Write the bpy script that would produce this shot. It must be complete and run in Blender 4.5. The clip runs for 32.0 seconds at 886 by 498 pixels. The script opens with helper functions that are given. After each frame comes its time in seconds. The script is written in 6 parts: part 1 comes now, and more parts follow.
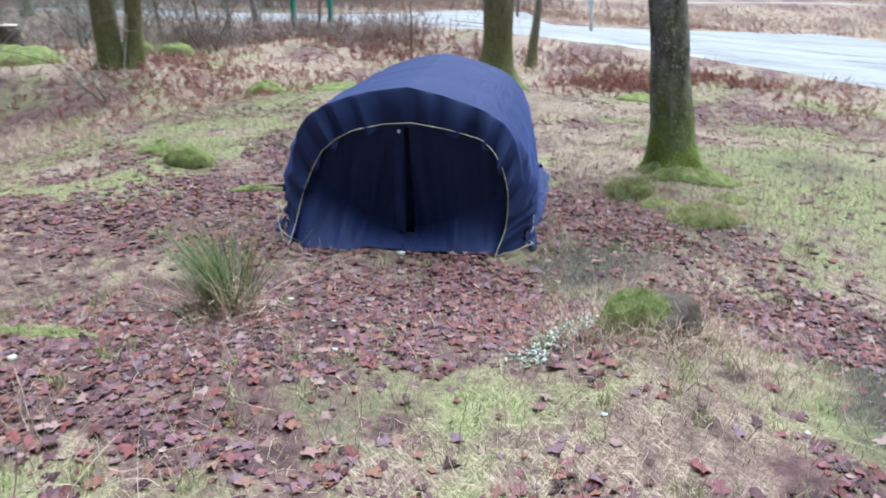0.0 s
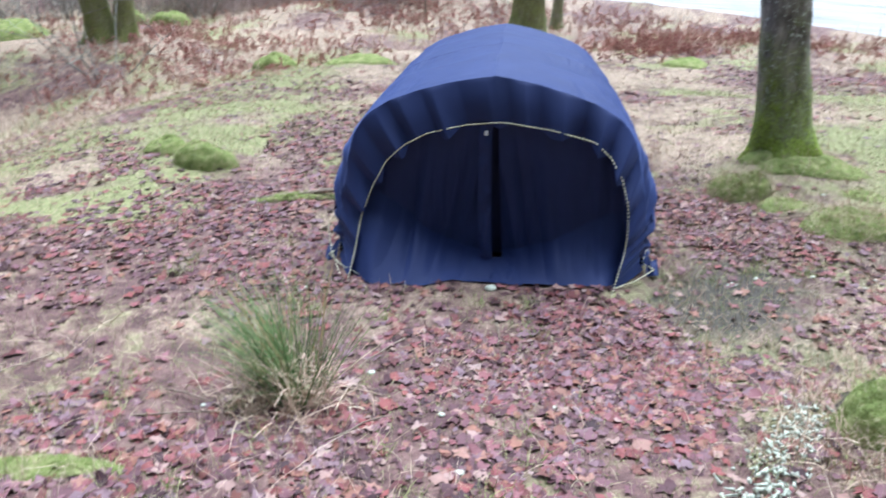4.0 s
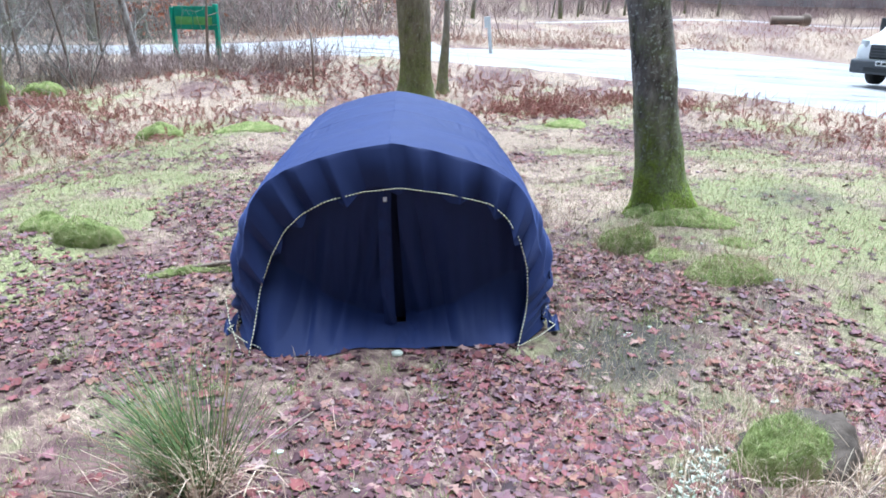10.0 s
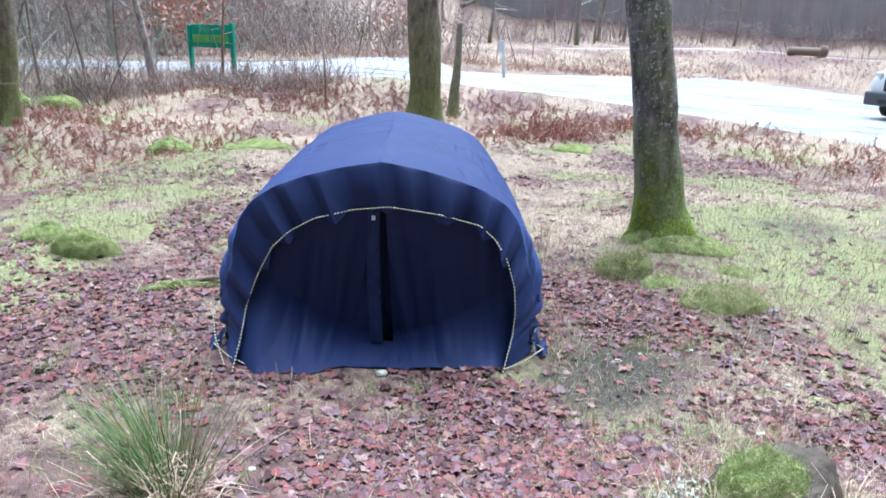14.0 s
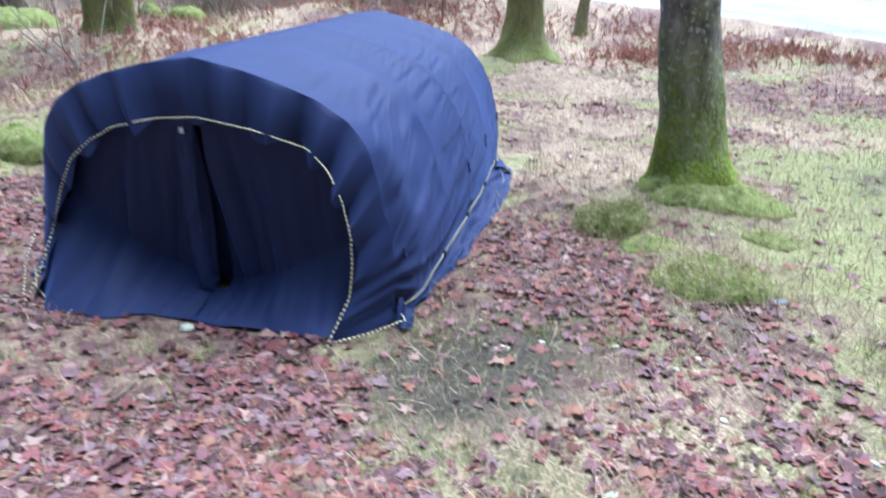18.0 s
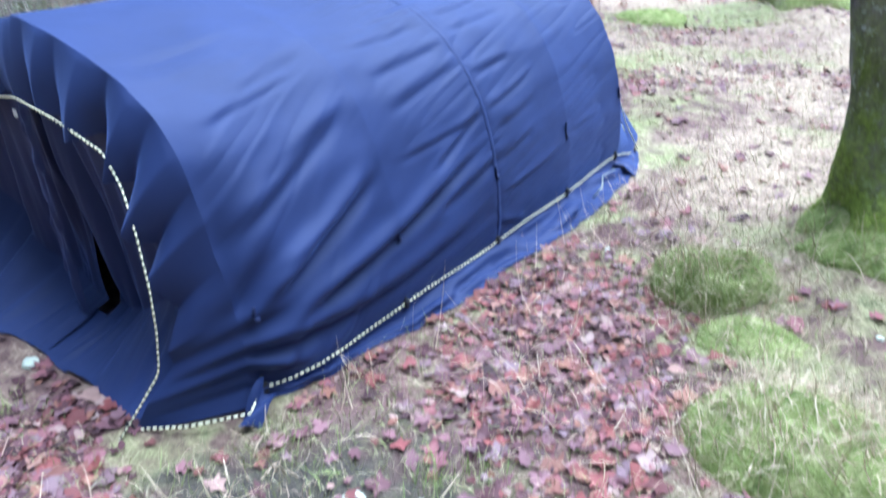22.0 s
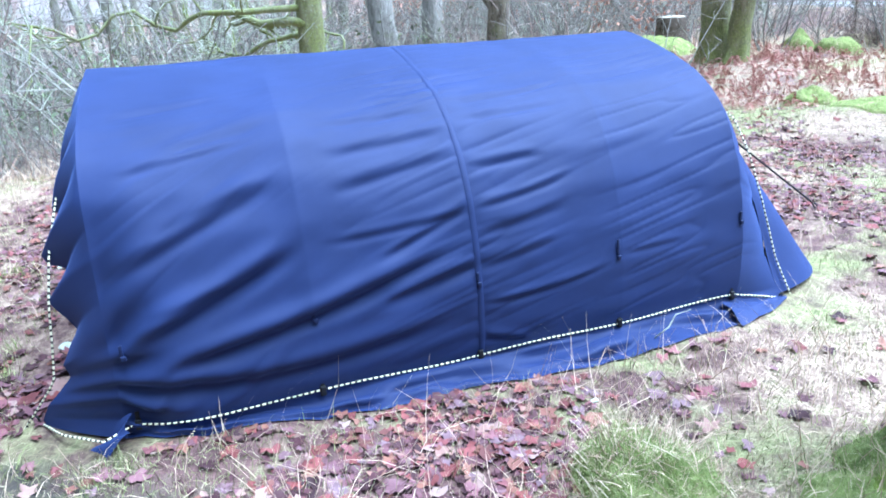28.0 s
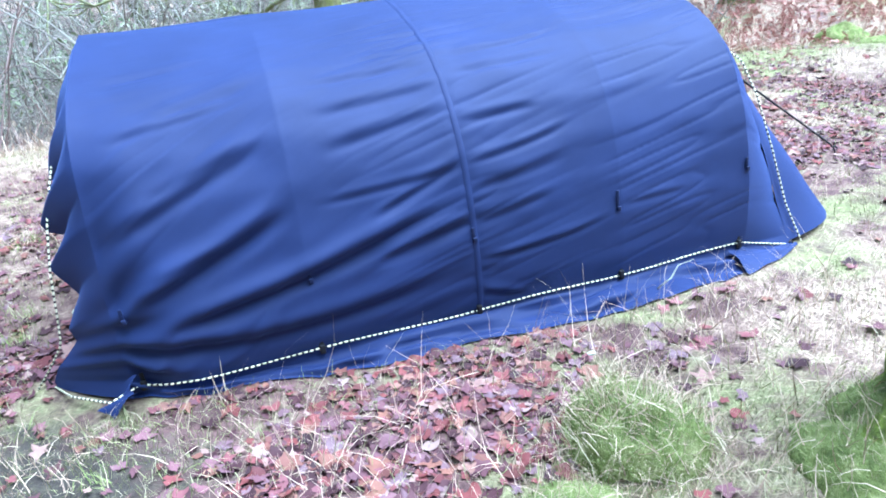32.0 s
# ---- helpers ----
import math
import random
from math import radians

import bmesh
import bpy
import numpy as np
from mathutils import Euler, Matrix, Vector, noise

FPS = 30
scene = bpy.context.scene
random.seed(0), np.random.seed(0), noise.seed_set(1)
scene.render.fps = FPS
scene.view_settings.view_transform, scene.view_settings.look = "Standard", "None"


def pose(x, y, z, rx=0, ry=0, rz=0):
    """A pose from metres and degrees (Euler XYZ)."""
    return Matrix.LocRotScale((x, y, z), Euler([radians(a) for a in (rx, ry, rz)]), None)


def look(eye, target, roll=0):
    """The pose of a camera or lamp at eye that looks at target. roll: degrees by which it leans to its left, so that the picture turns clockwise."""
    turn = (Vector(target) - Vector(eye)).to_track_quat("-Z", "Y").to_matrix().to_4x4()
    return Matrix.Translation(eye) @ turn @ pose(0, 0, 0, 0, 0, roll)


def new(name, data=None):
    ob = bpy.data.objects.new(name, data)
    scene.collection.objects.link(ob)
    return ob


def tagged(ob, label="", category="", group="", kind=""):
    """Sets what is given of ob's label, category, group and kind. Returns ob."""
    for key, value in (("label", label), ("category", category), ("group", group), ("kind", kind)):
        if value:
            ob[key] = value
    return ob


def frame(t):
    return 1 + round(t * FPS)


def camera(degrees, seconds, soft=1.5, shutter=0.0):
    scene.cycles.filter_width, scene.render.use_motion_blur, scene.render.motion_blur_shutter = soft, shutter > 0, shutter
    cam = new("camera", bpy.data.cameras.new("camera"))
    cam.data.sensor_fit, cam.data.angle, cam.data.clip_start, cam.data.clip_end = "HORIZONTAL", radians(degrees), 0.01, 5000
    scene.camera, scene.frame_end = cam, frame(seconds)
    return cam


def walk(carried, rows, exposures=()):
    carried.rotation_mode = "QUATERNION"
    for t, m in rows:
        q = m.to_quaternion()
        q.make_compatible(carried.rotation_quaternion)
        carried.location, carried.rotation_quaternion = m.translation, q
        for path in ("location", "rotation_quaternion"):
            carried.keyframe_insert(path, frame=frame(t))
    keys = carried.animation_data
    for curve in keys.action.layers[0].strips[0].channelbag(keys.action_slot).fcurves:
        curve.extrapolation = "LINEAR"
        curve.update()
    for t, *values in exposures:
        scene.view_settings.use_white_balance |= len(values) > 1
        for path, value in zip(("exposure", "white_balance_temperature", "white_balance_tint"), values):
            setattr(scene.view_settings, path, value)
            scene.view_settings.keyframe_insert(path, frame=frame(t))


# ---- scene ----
cam = camera(63.2, 32.0, soft=1.75, shutter=0.6)
PATH = [
    (0, (0.156, -4.158, 1.66), (-0.057, -2.305, 0.937), 1.4),
    (0.5, (0.05, -4.054, 1.662), (-0.068, -2.21, 0.894), 0.8),
    (1, (0.014, -3.885, 1.645), (-0.186, -2.053, 0.867), 0.7),
    (1.5, (-0.047, -3.71, 1.627), (-0.428, -1.888, 0.894), 1.1),
    (2, (-0.181, -3.621, 1.612), (-0.541, -1.818, 0.823), 1.2),
    (2.5, (-0.364, -3.538, 1.615), (-0.558, -1.749, 0.742), 0.2),
    (3, (-0.458, -3.376, 1.604), (-0.64, -1.606, 0.69), -0.0),
    (3.5, (-0.488, -3.235, 1.617), (-0.75, -1.456, 0.74), -0.0),
    (4, (-0.481, -3.197, 1.637), (-0.676, -1.384, 0.816), 0.2),
    (4.5, (-0.534, -3.206, 1.643), (-0.573, -1.351, 0.896), 0.3),
    (6.5, (-0.532, -3.199, 1.66), (-0.472, -1.302, 1.029), 1.2),
    (7, (-0.539, -3.194, 1.662), (-0.458, -1.291, 1.051), 1.2),
    (7.5, (-0.531, -3.195, 1.657), (-0.485, -1.3, 1.02), 0.5),
    (8, (-0.516, -3.192, 1.655), (-0.459, -1.308, 0.986), -0.3),
    (8.5, (-0.511, -3.186, 1.651), (-0.45, -1.302, 0.982), -0.4),
    (9, (-0.512, -3.186, 1.652), (-0.446, -1.303, 0.983), -0.1),
    (9.5, (-0.511, -3.182, 1.652), (-0.434, -1.297, 0.986), 0.3),
    (10, (-0.51, -3.189, 1.657), (-0.423, -1.304, 0.993), 0.4),
    (10.5, (-0.505, -3.185, 1.656), (-0.406, -1.299, 0.998), 0.4),
    (11, (-0.502, -3.18, 1.655), (-0.38, -1.294, 1.0), 0.3),
    (11.5, (-0.494, -3.175, 1.649), (-0.358, -1.29, 0.995), 0.1),
    (12, (-0.494, -3.183, 1.652), (-0.345, -1.3, 0.995), 0.2),
    (12.5, (-0.498, -3.185, 1.65), (-0.368, -1.301, 0.992), 0.5),
    (13, (-0.493, -3.178, 1.648), (-0.362, -1.294, 0.99), 0.9),
    (13.5, (-0.469, -3.175, 1.653), (-0.352, -1.288, 1.0), 1.7),
    (14, (-0.387, -3.181, 1.647), (-0.336, -1.276, 1.04), 1.6),
    (14.5, (-0.307, -3.087, 1.629), (-0.232, -1.181, 1.027), -0.7),
    (16.5, (0.402, -2.552, 1.548), (0.151, -0.682, 0.884), 2.3),
    (17, (0.58, -2.439, 1.507), (0.26, -0.595, 0.802), -1.2),
    (17.5, (0.768, -2.341, 1.458), (0.335, -0.527, 0.736), 0.1),
    (18, (0.951, -2.15, 1.408), (0.519, -0.367, 0.611), 1.0),
    (18.5, (1.13, -1.98, 1.348), (0.714, -0.269, 0.4), -0.8),
    (19, (1.332, -1.84, 1.309), (0.698, -0.211, 0.336), -3.0),
    (19.5, (1.432, -1.589, 1.261), (0.727, -0.021, 0.24), -4.1),
    (20, (1.475, -1.355, 1.243), (0.783, 0.228, 0.236), -4.1),
    (20.5, (1.574, -1.139, 1.212), (0.615, 0.292, 0.196), -5.3),
    (21, (1.622, -0.976, 1.211), (0.573, 0.398, 0.206), -5.3),
    (21.5, (1.586, -0.742, 1.215), (0.485, 0.577, 0.19), -4.2),
    (22, (1.597, -0.604, 1.244), (0.452, 0.762, 0.336), -3.6),
    (22.5, (1.726, -0.527, 1.232), (0.226, 0.621, 0.576), -2.8),
    (23, (1.845, -0.455, 1.231), (0.333, 0.71, 0.633), 0.1),
    (23.5, (1.879, -0.392, 1.191), (0.457, 0.869, 0.569), 0.1),
    (24, (1.945, -0.247, 1.18), (0.526, 0.985, 0.495), 0.1),
    (24.5, (1.998, -0.164, 1.189), (0.631, 1.104, 0.465), 2.0),
    (25, (2.081, -0.08, 1.184), (0.486, 0.898, 0.475), -1.0),
    (25.5, (2.176, 0.015, 1.168), (0.443, 0.762, 0.506), -1.1),
    (26, (2.171, 0.186, 1.145), (0.402, 0.847, 0.485), -2.7),
    (26.5, (2.148, 0.366, 1.163), (0.416, 1.044, 0.43), -5.2),
    (28.5, (2.189, 0.631, 1.181), (0.390, 1.194, 0.512), -2.8),
    (29, (2.192, 0.676, 1.181), (0.450, 1.318, 0.437), -3.9),
    (29.5, (2.200, 0.702, 1.183), (0.476, 1.369, 0.418), -3.1),
    (30, (2.210, 0.708, 1.190), (0.473, 1.330, 0.420), -3.0),
    (30.5, (2.206, 0.693, 1.185), (0.425, 1.187, 0.420), -4.7),
    (31, (2.201, 0.689, 1.183), (0.405, 1.106, 0.409), -5.3),
    (31.5, (2.202, 0.697, 1.178), (0.417, 1.141, 0.394), -5.6),
    (32, (2.203, 0.706, 1.173), (0.428, 1.182, 0.384), -5.9),
]
walk(cam, [(t, look(eye, target, roll)) for t, eye, target, roll in PATH],
     [(0, 2.25, 5350, 4), (3, 2.55, 5350, 5), (9, 2.68, 5160, 4), (17, 2.68, 5160, 4), (20, 2.7, 5140, 5), (21.5, 2.9, 4980, 3), (23, 3.17, 4720, 1), (32, 3.25, 4680, 1)])

# ---- light: an overcast winter day ----
world = bpy.data.worlds.new("overcast_sky")
scene.world = world
world.use_nodes = True
wn = world.node_tree.nodes
wl = world.node_tree.links
wn.clear()
sky = wn.new("ShaderNodeTexSky")
sky.sky_type = "NISHITA"
sky.sun_disc = False
sky.sun_elevation, sky.sun_rotation = radians(67), radians(18)
sky.air_density, sky.dust_density, sky.ozone_density = 1.0, 5.0, 1.0
grey = wn.new("ShaderNodeHueSaturation")
grey.inputs["Saturation"].default_value = 0.55
bg = wn.new("ShaderNodeBackground")
bg.inputs["Strength"].default_value = 0.026
wout = wn.new("ShaderNodeOutputWorld")
wl.new(sky.outputs[0], grey.inputs["Color"])
wl.new(grey.outputs[0], bg.inputs["Color"])
wl.new(bg.outputs[0], wout.inputs["Surface"])
sun = new("sun", bpy.data.lights.new("sun", "SUN"))
sun.data.energy, sun.data.angle, sun.data.color = 1.5, radians(58), (1.0, 0.985, 0.97)
# it stands where the sky's sun stands
sun.matrix_world = look((0, 0, 0), (-math.cos(radians(67)) * math.sin(radians(18)), -math.cos(radians(67)) * math.cos(radians(18)), -math.sin(radians(67))))


# ---- helpers of this scene ----
def vnoise(x, y, seed=0):
    """Smooth value noise of arrays, about -1 to 1, cell size 1."""
    x, y = np.asarray(x, float), np.asarray(y, float)
    i, j = np.floor(x).astype(np.int64), np.floor(y).astype(np.int64)
    u, v = x - i, y - j
    u, v = u * u * (3 - 2 * u), v * v * (3 - 2 * v)

    def rnd(a, b):
        h = (a * 374761393 + b * 668265263 + seed * 974634777) & 0xFFFFFFFF
        h = ((h ^ (h >> 13)) * 1274126177) & 0xFFFFFFFF
        h = h ^ (h >> 16)
        return (h % 65536) / 32767.5 - 1
    a = rnd(i, j) * (1 - u) + rnd(i + 1, j) * u
    b = rnd(i, j + 1) * (1 - u) + rnd(i + 1, j + 1) * u
    return a * (1 - v) + b * v


def fbm(x, y, seed=0, octaves=3):
    out, amp = 0, 1.0
    for k in range(octaves):
        out = out + amp * vnoise(np.asarray(x) * 2 ** k, np.asarray(y) * 2 ** k, seed + 17 * k)
        amp *= 0.5
    return out


def smooth(v, a, b):
    t = np.clip((np.asarray(v, float) - a) / (b - a), 0, 1)
    return t * t * (3 - 2 * t)


def bump(x, y, cx, cy, r, h):
    return h * np.exp(-(((x - cx) ** 2 + (y - cy) ** 2) / (r * r)))


def edge_near(x):
    """y of the near edge of the car park at x."""
    return 13.7 + 0.10 * np.clip(-x - 1, 0, 12) - 0.118 * np.clip(x - 0.5, 0, 8.5) ** 2 + 0.25 * np.sin(x * 0.9)


def plane_lot(x):
    return 0.12 - 0.062 * (np.maximum(x, -2.0) - 1.75)


def ground_base(x, y):
    """The lie of the land without its small bumps."""
    x, y = np.asarray(x, float), np.asarray(y, float)
    z = -0.17 * smooth(y, 3.0, 7.0)
    lot = plane_lot(np.clip(x, -30, 30))
    near = edge_near(np.clip(x, -14, 9))
    k = smooth(y - near, -3.0, 0.2)
    z = z * (1 - k) + lot * k
    fall = smooth(-x, 3.2, 9.5) * (1 - smooth(y, 4.5, 8.5))
    z = z - 1.25 * fall
    z = z + 0.05 * smooth(x, 0.9, 1.5) * (1 - smooth(x, 3.5, 6)) * (1 - smooth(y, 3, 6)) * smooth(y, 0, 0.8)
    z = z + 0.22 * smooth(-y, 0.6, 2.2) * (1 - smooth(x, 1.2, 3.0) * 0.4) * smooth(x, -4.5, -2.5) + bump(x, y, 0.62, -1.38, 0.5, 0.15)
    z = z + 5.0 * smooth(np.hypot(x, y - 8), 52, 110) + 3.0 * smooth(-x + 0.25 * y, 10, 22) * smooth(y, 20, 34)
    z = z + 1.3 * smooth(y, 25, 46) * smooth(x, 2, 24)
    return z


def ground_z(x, y):
    x, y = np.asarray(x, float), np.asarray(y, float)
    z = ground_base(x, y)
    far = np.hypot(x + 0.2, y)
    lot = smooth(y - edge_near(np.clip(x, -14, 9)), -0.4, 0.3)
    rough = (1 - lot) * (1 - 0.6 * smooth(far, 40, 80))
    z = z - 0.012 * np.exp(-(((x + 0.6) / 1.25) ** 6 + ((y - 1.3) / 1.6) ** 6))
    tent = np.exp(-(((x + 0.6) / 1.0) ** 4 + ((y - 1.3) / 1.5) ** 4))
    z = z + rough * (1 - tent) * (0.03 * fbm(x / 0.9, y / 0.9, 3) + 0.09 * smooth(far, 4, 9) * fbm(x / 2.2, y / 2.2, 9))
    z = z + rough * 0.012 * fbm(x / 0.16, y / 0.16, 5, 2)
    z = z + bump(x, y, 1.42, 2.0, 0.42, 0.13) + bump(x, y, 1.4, 0.82, 0.38, 0.05)
    z = z + bump(x, y, -0.5, 7.9, 0.8, 0.12) + bump(x, y, -6.7, 8.4, 0.9, 0.15)
    z = z + bump(x, y, -2.6, 6.0, 0.8, 0.12) + bump(x, y, -2.9, 1.6, 0.5, 0.05) + bump(x, y, -3.4, 0.1, 0.7, 0.07)
    z = z + bump(x, y, -5.0, 11.6, 1.3, 0.35) * (1 - lot) + bump(x, y, -2.0, 12.0, 1.2, 0.2) * (1 - lot)
    return z


def gz(x, y):
    return float(ground_z(x, y))


def arrays(name, verts, faces, mats, parent=None, index=None, shade=True, label="", uv=None):
    """One mesh object from arrays of points and faces."""
    me = bpy.data.meshes.new(name)
    me.from_pydata([tuple(v) for v in np.asarray(verts).tolist()], [], np.asarray(faces).tolist() if isinstance(faces, np.ndarray) else faces)
    for m in mats if isinstance(mats, (list, tuple)) else [mats]:
        me.materials.append(m)
    if index is not None:
        me.polygons.foreach_set("material_index", np.asarray(index, np.int32))
    if shade:
        me.polygons.foreach_set("use_smooth", np.ones(len(me.polygons), bool))
    me.update()
    ob = new(name, me)
    if parent is not None:
        ob.parent = parent
    if label:
        tagged(ob, label)
    return ob


def part(name, bm, material, parent, label="", shade=True):
    me = bpy.data.meshes.new(name)
    for f in bm.faces:
        f.smooth = shade
    bm.to_mesh(me)
    bm.free()
    me.materials.append(material)
    ob = new(name, me)
    if parent is not None:
        ob.parent = parent
    if label:
        tagged(ob, label)
    return ob


def empty(name, x=0, y=0, z=0, rz=0):
    ob = new(name)
    ob.empty_display_size = 0.1
    ob.matrix_world = pose(x, y, z, 0, 0, rz)
    return ob


def block(bm, cx, cy, cz, sx, sy, sz, bevel=0.0, m=None):
    """A box, with rounded edges, added to bm."""
    made = bmesh.ops.create_cube(bm, size=1.0)
    vs = made["verts"]
    bmesh.ops.scale(bm, vec=(sx, sy, sz), verts=vs)
    if bevel > 0:
        es = list({e for v in vs for e in v.link_edges})
        out = bmesh.ops.bevel(bm, geom=es, offset=bevel, segments=2, affect="EDGES", profile=0.6)
        vs = list({v for f in out["faces"] for v in f.verts} | {v for v in vs if v.is_valid})
    bmesh.ops.transform(bm, matrix=Matrix.Translation((cx, cy, cz)) @ (m or Matrix()), verts=vs)
    return bm


def tube(points, radii, sides=8, cap=True, wobble=0.0, seed=0, flat=1.0):
    """Points and faces of a tube along a line of points; radii a number or one each."""
    P = np.asarray(points, float)
    n = len(P)
    R = np.full(n, radii, float) if np.isscalar(radii) else np.asarray(radii, float)
    T = np.gradient(P, axis=0)
    T /= np.linalg.norm(T, axis=1)[:, None] + 1e-9
    up = np.array([0.0, 0, 1]) if abs(T[0][2]) < 0.9 else np.array([1.0, 0, 0])
    rows = []
    A = np.cross(T[0], up)
    A /= np.linalg.norm(A)
    ang = np.linspace(0, 2 * np.pi, sides, endpoint=False)
    for i in range(n):
        A = A - T[i] * (A @ T[i])
        A /= np.linalg.norm(A) + 1e-9
        B = np.cross(T[i], A)
        r = R[i] * np.ones(sides)
        if wobble:
            r = r * (1 + wobble * fbm(np.cos(ang) * 1.7 + 5 + seed, np.sin(ang) * 1.7 + i * 0.35 + seed * 3.1, seed))
        rows.append(P[i] + np.cos(ang)[:, None] * A * r[:, None] + np.sin(ang)[:, None] * B * r[:, None] * flat)
    V = np.concatenate(rows)
    F = []
    for i in range(n - 1):
        for k in range(sides):
            a, b = i * sides + k, i * sides + (k + 1) % sides
            F.append((a, b, b + sides, a + sides))
    if cap:
        F.append(tuple(range(sides))[::-1])
        F.append(tuple(range((n - 1) * sides, n * sides)))
    return V, F


def merge(pieces):
    """Joins (points, faces) pairs into one pair."""
    V, F, at = [], [], 0
    for v, f in pieces:
        V.append(np.asarray(v))
        F += [tuple(i + at for i in q) for q in f]
        at += len(v)
    return np.concatenate(V), F


def scatter(name, variants, places, mats, parent=None, label="", kind="stuff", category="", index=None):
    """One mesh of many small pieces. variants: (points, triangles); places: x, y, z, 3x3 turn and scale."""
    pos, rot, pick = places
    allv, allf, at = [], [], 0
    for k, (v, f) in enumerate(variants):
        sel = np.where(pick == k)[0]
        if len(sel) == 0:
            continue
        w = np.einsum("nij,vj->nvi", rot[sel], v) + pos[sel][:, None, :]
        allv.append(w.reshape(-1, 3))
        ff = np.asarray(f)[None] + (np.arange(len(sel)) * len(v))[:, None, None] + at
        allf.append(ff.reshape(-1, 3))
        at += len(sel) * len(v)
    V, F = np.concatenate(allv), np.concatenate(allf)
    me = bpy.data.meshes.new(name)
    me.vertices.add(len(V))
    me.vertices.foreach_set("co", V.astype(np.float32).ravel())
    me.loops.add(len(F) * 3)
    me.loops.foreach_set("vertex_index", F.astype(np.int32).ravel())
    me.polygons.add(len(F))
    me.polygons.foreach_set("loop_start", np.arange(0, len(F) * 3, 3, dtype=np.int32))
    me.polygons.foreach_set("loop_total", np.full(len(F), 3, np.int32))
    me.polygons.foreach_set("use_smooth", np.ones(len(F), bool))
    me.update(calc_edges=True)
    me.materials.append(mats)
    ob = new(name, me)
    if parent is not None:
        ob.parent = parent
    return tagged(ob, label, category, "", kind)


def turns(n, rng, tilt=0.4, size=(1, 1), yaw=None):
    """Random turns: yaw all round, tilt about a level axis, with a size each."""
    a = rng.uniform(0, 2 * np.pi, n) if yaw is None else yaw
    b = rng.normal(0, tilt, n) if np.isscalar(tilt) else tilt
    c = rng.normal(0, 0.5 * np.abs(tilt) if np.isscalar(tilt) else 0.2, n)
    s = rng.uniform(size[0], size[1], n)
    ca, sa, cb, sb, cc, sc = np.cos(a), np.sin(a), np.cos(b), np.sin(b), np.cos(c), np.sin(c)
    z, o = np.zeros(n), np.ones(n)
    Rz = np.array([[ca, -sa, z], [sa, ca, z], [z, z, o]]).transpose(2, 0, 1)
    Rx = np.array([[o, z, z], [z, cb, -sb], [z, sb, cb]]).transpose(2, 0, 1)
    Ry = np.array([[cc, z, sc], [z, o, z], [-sc, z, cc]]).transpose(2, 0, 1)
    return (Rz @ Rx @ Ry) * s[:, None, None]


